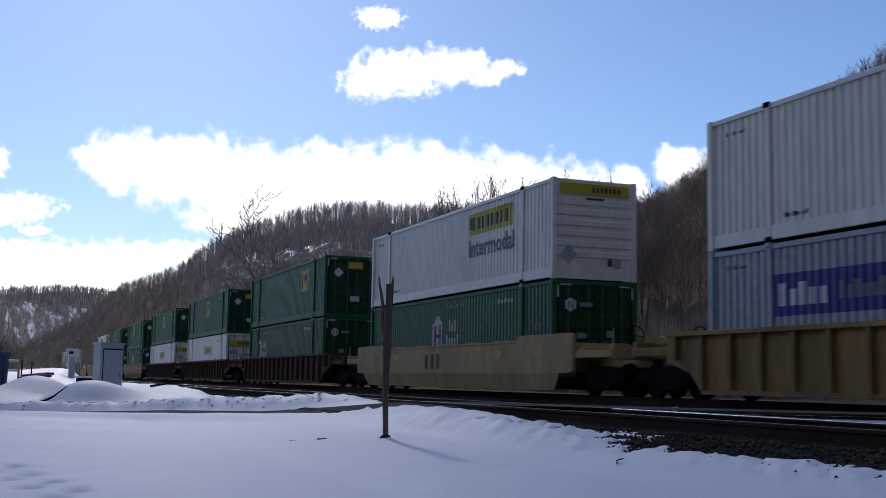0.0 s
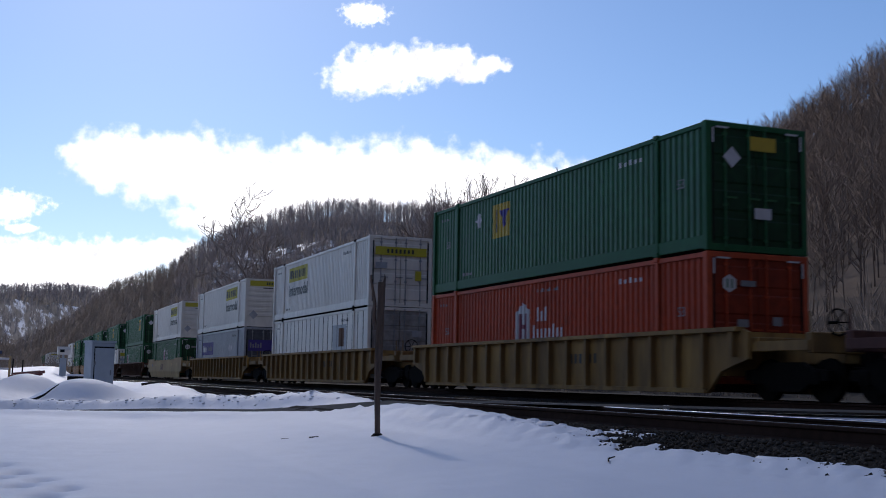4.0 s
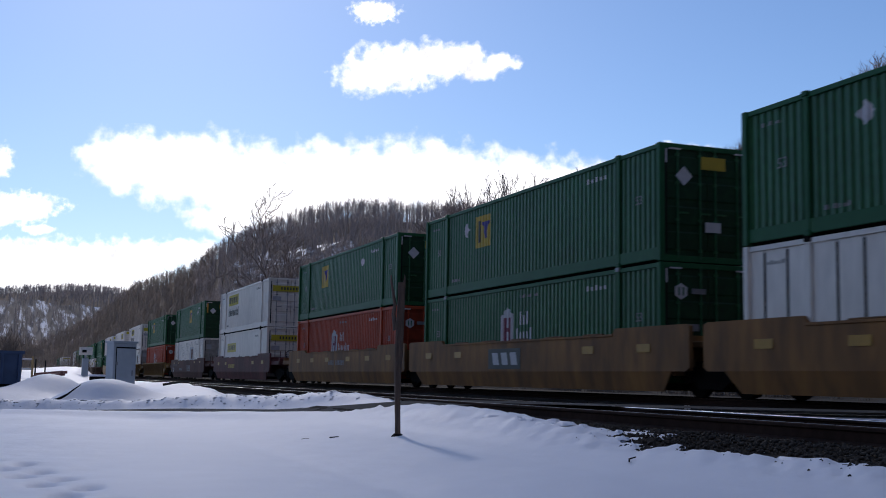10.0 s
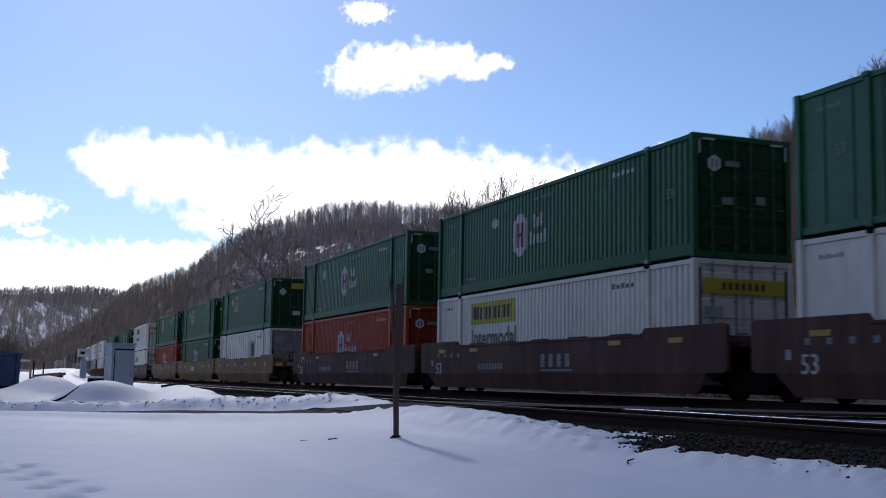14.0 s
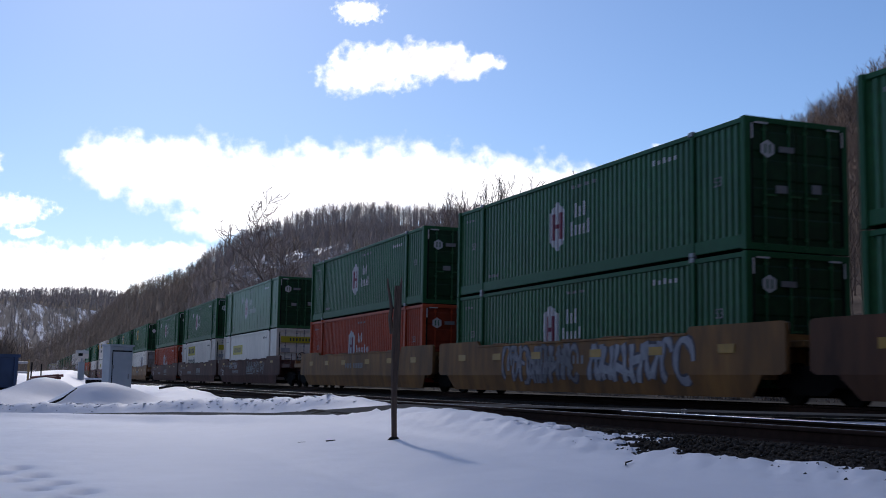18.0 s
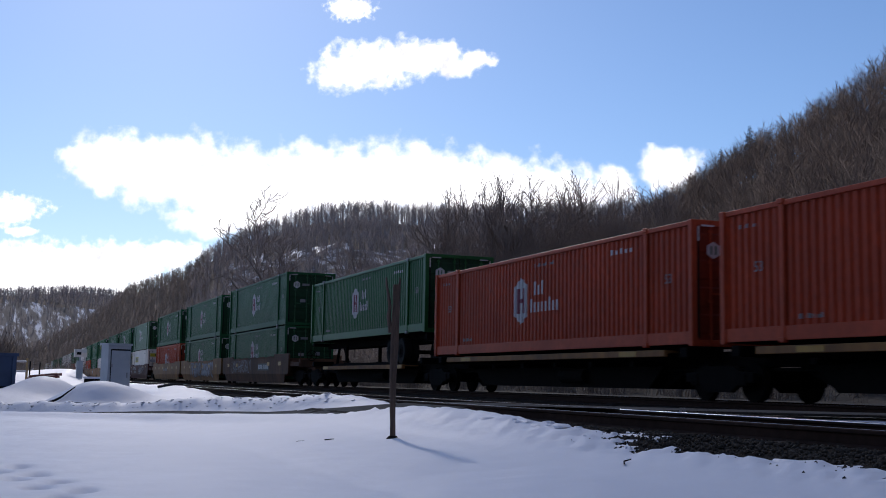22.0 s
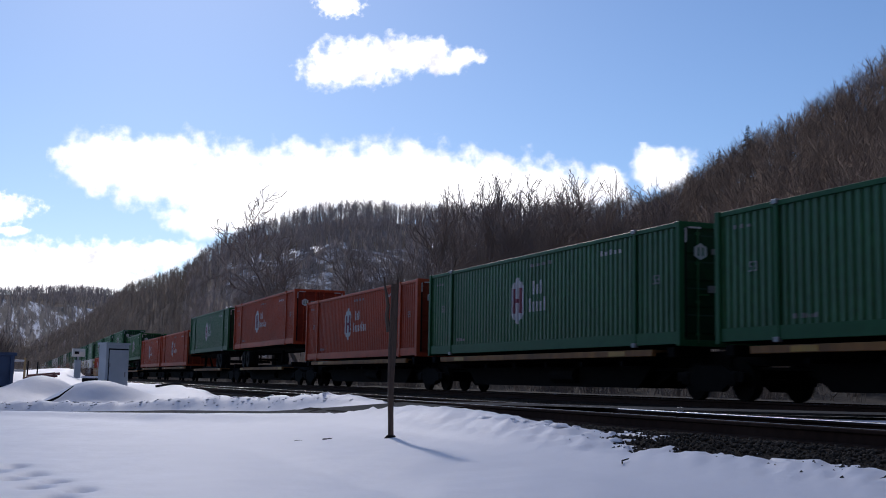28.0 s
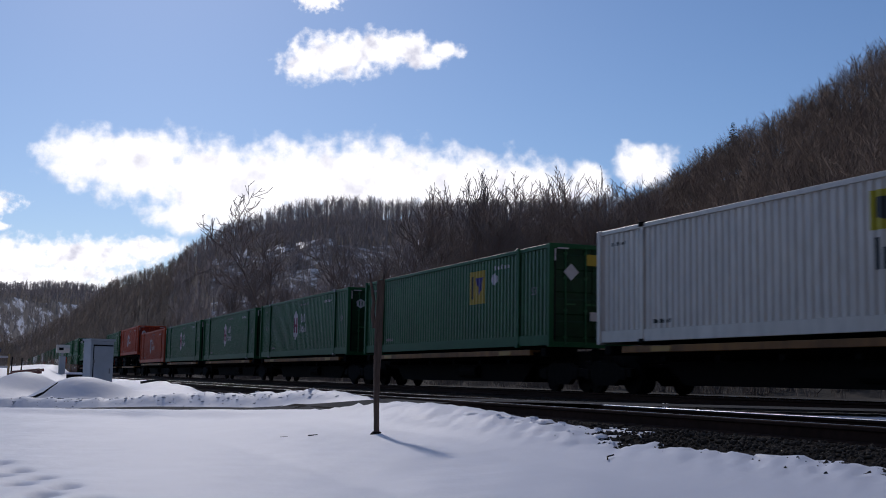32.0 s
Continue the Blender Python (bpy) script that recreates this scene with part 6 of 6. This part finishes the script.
def build_litter():
    """Branches on the banks, twigs and stones in the snow."""
    def stick(points, r, label, lift=0.02):
        pts = [Vector((x, y, ground_at(x, y) + lift)) for x, y in points]
        ob = thing("fallen_branch", label, "branch", "", pts[0])
        bm = bmesh.new()
        for k, (p, q) in enumerate(zip(pts, pts[1:])):
            rod(bm, p - pts[0], q - pts[0], r * (1 - 0.15 * k), r * (1 - 0.15 * (k + 1)), 6)
        part("branch", bm, BLACK, ob)
    stick(((1.25, 30.75), (1.45, 30.75), (1.65, 30.8), (1.85, 30.9), (2.0, 31.05), (2.2, 31.2)), 0.05, "dark branch lying against the snow mound", 0.08)
    stick(((5.0, 36.4), (5.25, 36.4), (5.5, 36.5), (5.8, 36.5)), 0.04, "dark branch lying on the snow beside the track", 0.05)
    stick(((4.06, 14.2), (4.1, 14.17), (4.15, 14.22), (4.18, 14.19)), 0.009, "short dark twig lying on the snow")
    stick(((3.8, 14.6), (3.84, 14.63), (3.9, 14.6)), 0.006, "short dark twig lying on the snow", 0.0)
    stick(((4.93, 8.3), (5.0, 8.42), (5.08, 8.45)), 0.008, "short dark twig lying on the snow")
    rng = random.Random(9)
    verts, tris = [], []
    shape = [(1, 0, 0), (-1, 0, 0), (0, 1, 0), (0, -1, 0), (0, 0, 1), (0, 0, -1)]
    faces = [(0, 2, 4), (2, 1, 4), (1, 3, 4), (3, 0, 4), (2, 0, 5), (1, 2, 5), (3, 1, 5), (0, 3, 5)]
    gen = np.random.default_rng(9)
    n = 26000
    y = 3 + 57 * gen.random(n) ** 1.8
    zone = gen.random(n)
    x = np.where(zone < 0.5, gen.uniform(5.25, 6.5, n), np.where(zone < 0.85, gen.uniform(6.3, 9.4, n), gen.uniform(9.4, 14.5, n)))
    keep = along(ROAD_LINE, x, y)[0] > road_half(x) + 0.1
    x, y = x[keep], y[keep]
    n = len(x)
    z = np.interp(x, (5.45, 5.85, 6.35, 7, 8.2, 8.85, 9.4, 10.8, 14.5), (-0.345, -0.232, -0.172, -0.182, -0.182, -0.172, -0.212, -0.24, -0.18))
    size, turn = gen.uniform(0.01, 0.03, n), gen.uniform(0, 6.28, n)
    corner = np.array(shape)[None] * (size[:, None, None] * gen.uniform(0.7, 1.3, (n, 6, 1)))
    co, si = np.cos(turn)[:, None], np.sin(turn)[:, None]
    cx, cz = corner[..., 0] * co + corner[..., 2] * si, corner[..., 2] * co - corner[..., 0] * si
    cx, cy = cx * co - corner[..., 1] * si, cx * si + corner[..., 1] * co
    rocks = np.stack([cx + x[:, None], cy + y[:, None], cz * 0.8 + z[:, None] + 0.012], -1).reshape(-1, 3)
    verts = [tuple(v) for v in rocks]
    tris = [tuple(t) for t in (np.array(faces)[None] + 6 * np.arange(n)[:, None, None]).reshape(-1, 3)]
    for k in range(70):
        x, y = rng.gauss(5.65, 0.1), 3.5 + 7 * rng.random() ** 1.5
        z, s, b = ground_at(x, y), 0.008 + 0.014 * rng.random() ** 2, len(verts)
        for a in shape:
            c = Vector(a) * s * rng.uniform(0.7, 1.25)
            verts.append((x + c.x, y + c.y, z + c.z * 0.7))
        tris += [tuple(b + i for i in f) for f in faces]
    tagged(part("ballast_stones", raw_np("ballast_stones", verts, tris), STONE), "loose grey crushed stones along the track", "stones", kind="stuff")
    verts, tris = [], []
    for k in range(1300):
        # crumbs of ploughed snow on the road's banks
        i = rng.randrange(2, 7)
        (ax, ay), (bx, by) = ROAD[i], ROAD[i + 1]
        s = rng.random()
        w = Vector((by - ay, ax - bx)).normalized() * (float(road_half(ax + s * (bx - ax))) + rng.gauss(0.45, 0.16)) * -1
        x, y = ax + s * (bx - ax) + w.x, ay + s * (by - ay) + w.y
        if x > 6.5:
            continue
        z, r = ground_at(x, y) - 0.016, 0.01 + 0.04 * rng.random() ** 2.5
        b = len(verts)
        for a in shape:
            c = Vector(a) * r * rng.uniform(0.7, 1.2)
            verts.append((x + c.x * rng.uniform(0.9, 1.9), y + c.y, z + c.z * 0.65))
        tris += [tuple(b + i for i in f) for f in faces]
    for k in range(60):
        x, y, r = rng.uniform(19.6, 23), rng.uniform(9, 40), rng.uniform(0.05, 0.14)
        b = len(verts)
        for a in shape:
            c = Vector(a) * r * rng.uniform(0.6, 1.3)
            verts.append((x + c.x, y + c.y * 2, -0.25 + c.z * 0.6))
        tris += [tuple(b + i for i in f) for f in faces]
    flat, fan = [], []
    for k in range(46):
        x, y = (rng.gauss(6.17, 0.07), rng.gauss(10.0, 0.32)) if k < 18 else (rng.gauss(5.98, 0.1), rng.gauss(11.7, 0.5)) if k < 38 else (rng.gauss(5.8, 0.08), rng.uniform(5.5, 14))
        r = 0.03 + 0.12 * rng.random() ** 1.5
        z = max(ground_at(x, y), float(np.interp(x, (5.45, 5.85, 6.35, 7), (-0.345, -0.235, -0.175, -0.18)))) + 0.004
        n, b = 17, len(flat)
        flat.append((x, y, z + 0.014))
        rim = [r * rng.uniform(0.45, 1.25) for c in range(n)]
        for ring, drop in ((0.62, 0.012), (1.0, -0.02)):
            for c in range(n):
                flat.append((x + ring * rim[c] * 0.6 * math.cos(c * 6.2832 / n), y + 1.7 * ring * rim[c] * math.sin(c * 6.2832 / n), z + drop))
        for c in range(n):
            d = (c + 1) % n
            fan += [(b, b + 1 + c, b + 1 + d), (b + 1 + c, b + 1 + n + c, b + 1 + n + d), (b + 1 + c, b + 1 + n + d, b + 1 + d)]
    tagged(part("snow_patches", smooth(raw_np("snow_patches", flat, fan)), SNOW), "thin snow patches left among the ballast stones", "snow", kind="stuff")
    tagged(part("snow_lumps", smooth(raw_np("snow_lumps", verts, tris)), DIRTY_SNOW), "lumps of ploughed snow along the road", "snow", kind="stuff")


def build_peg():
    ob = thing("marker_peg", "two small white-tipped pegs between the tracks", "peg", "", (12.0, 18.2, -0.28))
    for k in range(2):
        part("peg", boxes((k * 0.07, k * 0.07 + 0.03, -0.02, 0.02, -0.05, 0.13), bevel=0.006), DECAL_PALE, ob)
        part("tip", boxes((k * 0.07 - 0.004, k * 0.07 + 0.034, -0.024, 0.024, 0.13, 0.2), bevel=0.006), DECAL_WHITE, ob, "white tip")


build_peg()
build_post()
build_cabinet()
build_detector()
build_bin()
build_gate()
build_litter()

# ---- the train, from its far end: place of each unit's trailing end at 0 s, car, upper and lower container (style, badge place, doors at the trailing end) ----
TRAIN = [
    (351.0, "plum", ("hub_green", 0.3, 1), ("white_flush", 0.3, 1)),
    (328.0, "tan", ("gold_green", 0.3, 1), ("hub_red", 0.3, 1)),
    (305.0, "tan", ("white_ribbed", 0.3, 1), ("white_flush", 0.3, 1)),
    (282.0, "yellow_ribbed", ("white_ribbed", 0.3, 1), ("white_plated", 0.3, 1)),
    (258.8, "tan", None, None),
    (235.6, "tan", None, None),
    (212.4, "tan", None, None),
    (189.8, "tan", None, None),
    (168.6, "tan", ("white_ribbed", 0.4, 1), ("white_flush", 0.4, 1)),
    (145.2, "tan", ("gold_green", 0.4, 1), ("hub_green", 0.4, 1)),
    (121.8, "tan", ("gold_green", 0.4, 1), ("hub_green", 0.4, 1)),
    (98.4, "brown_ribbed", ("gold_green", 0.5, 1), ("white_flush", 0.5, 1)),
    (75.1, "brown_ribbed", ("gold_green", 0.5, 1), ("white_flush", 0.55, 1)),
    (51.65, "brown_ribbed", ("gold_green", 0.75, 1), ("hub_green", 0.15, 1)),
    (28.38, "pale", ("white_ribbed", 0.72, 0), ("hub_green", 0.448, 1)),
    (4.82, "yellow_ribbed", ("white_ribbed", 0.72, 0), ("grey_purple", 0.253, 1)),
    (-18.41, "yellow_ribbed", ("white_ribbed", 0.29, 1), ("white_plated", 0.743, 1)),
    (-41.57, "yellow_ribbed", ("gold_green", 0.334, 1, 0.23), ("hub_red", 0.43, 1)),
    (-65.11, "plum", ("gold_green", 0.525, 0, 0.76), ("white_plated", 0.6, 1)),
    (-88.43, "maroon", ("white_ribbed", 0.29, 1), ("white_flush", 0.283, 1)),
    (-112.04, "tan", ("gold_green", 0.303, 1, 0.69), ("hub_red", 0.424, 1)),
    (-131.43, "tan", ("gold_green", 0.321, 1, 0.232), ("hub_green", 0.444, 1)),
    (-150.84, "tan", ("gold_green", 0.309, 1, 0.227), ("white_plated", 0.658, 1)),
    (-174.55, "plum", ("hub_green", 0.448, 1, 0.228), ("hub_red", 0.427, 1)),
    (-194.09, "plum", ("hub_green", 0.413, 1, 0.296), ("white_ribbed", 0.288, 1)),
    (-213.80, "plum", ("hub_green_plain", 0.427, 1, 0.35), ("white_flush", 0.284, 1)),
    (-237.35, "tan", ("hub_green", 0.447, 1), ("hub_red", 0.424, 1)),
    (-256.87, "tan", ("hub_green", 0.449, 1), ("hub_green", 0.425, 1)),
    (-276.44, "brown", ("hub_green", 0.452, 1), ("hub_green", 0.452, 1)),
    (-298.05, "trailer", ("hub_bright", 0.442, 1), None),
    (-315.23, "flat", ("hub_red", 0.43, 1), None),
    (-332.44, "flat", ("hub_red", 0.434, 1), None),
    (-350.16, "trailer", ("hub_green", 0.444, 1), None),
    (-368.43, "trailer_turned", ("hub_red", 0.414, 1), None),
    (-387.12, "flat", ("hub_red", 0.434, 1), None),
    (-404.47, "flat", ("hub_green", 0.45, 1), None),
    (-422.0, "flat", ("hub_green", 0.45, 1), None),
    (-439.54, "flat", ("hub_green", 0.45, 1), None),
    (-458.01, "flat", ("gold_green", 0.682, 1, 0.763), None),
    (-476.76, "flat", ("white_ribbed", 0.70, 1), None),
    (-494.5, "flat", ("white_ribbed", 0.66, 1), None),
]
RIDING = []
TURNED = Matrix.Translation((0, LONG, 0)) @ Matrix.Rotation(math.pi, 4, "Z")


def build_train():
    pool = {}
    for i, (s, car, upper, lower) in enumerate(TRAIN):
        gap_front = TRAIN[i - 1][0] - s - LONG if i else 7.2
        gap_rear = s - LONG - TRAIN[i + 1][0] if i + 1 < len(TRAIN) else 7.2
        on_wheels, turned = car.startswith("trailer"), TURNED if car == "trailer_turned" else Matrix()
        art = {-131.43: ("panel",), -213.80: ("white",), -256.87: ("scrawl",), -276.44: ("outline",)}.get(s, ())
        if car in WELLS:
            key = (car, gap_rear > 5, gap_front > 5, art)
            make = lambda: build_well(car, gap_rear, gap_front, art, i)
        else:
            key = ("flat", car, round(gap_rear, 1), round(gap_front, 1))
            make = lambda: build_flat(gap_rear, gap_front, on_wheels, turned)
        loads = []
        if upper:
            loads.append((upper, 3.25 if car in WELLS else 2.12 if on_wheels else 1.22))
        if lower:
            loads.append((lower, 0.33))
        todo = [(key, make, 0.0, Matrix())]
        if on_wheels:
            todo.append((("chassis",), build_chassis, 0.0, turned))
        for load, z in loads:
            todo.append((("box", *load), lambda load=load: build_container(*load), z, Matrix()))
        for key, make, z, turn in todo:
            if key in pool:
                ob = copy_thing(pool[key], on_track(s, z) @ turn)
            else:
                ob = pool[key] = make()
                ob.matrix_basis = on_track(s, z) @ turn
            RIDING.append((ob, s, z, turn))


build_train()


def motions():
    times = [i * 2.0 for i in range(17)]
    for ob, s, z, turn in RIDING:
        walk(ob, [(t, on_track(s + travel(t), z) @ turn) for t in times])
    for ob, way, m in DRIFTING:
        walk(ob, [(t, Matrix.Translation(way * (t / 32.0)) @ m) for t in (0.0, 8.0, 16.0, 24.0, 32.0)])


motions()
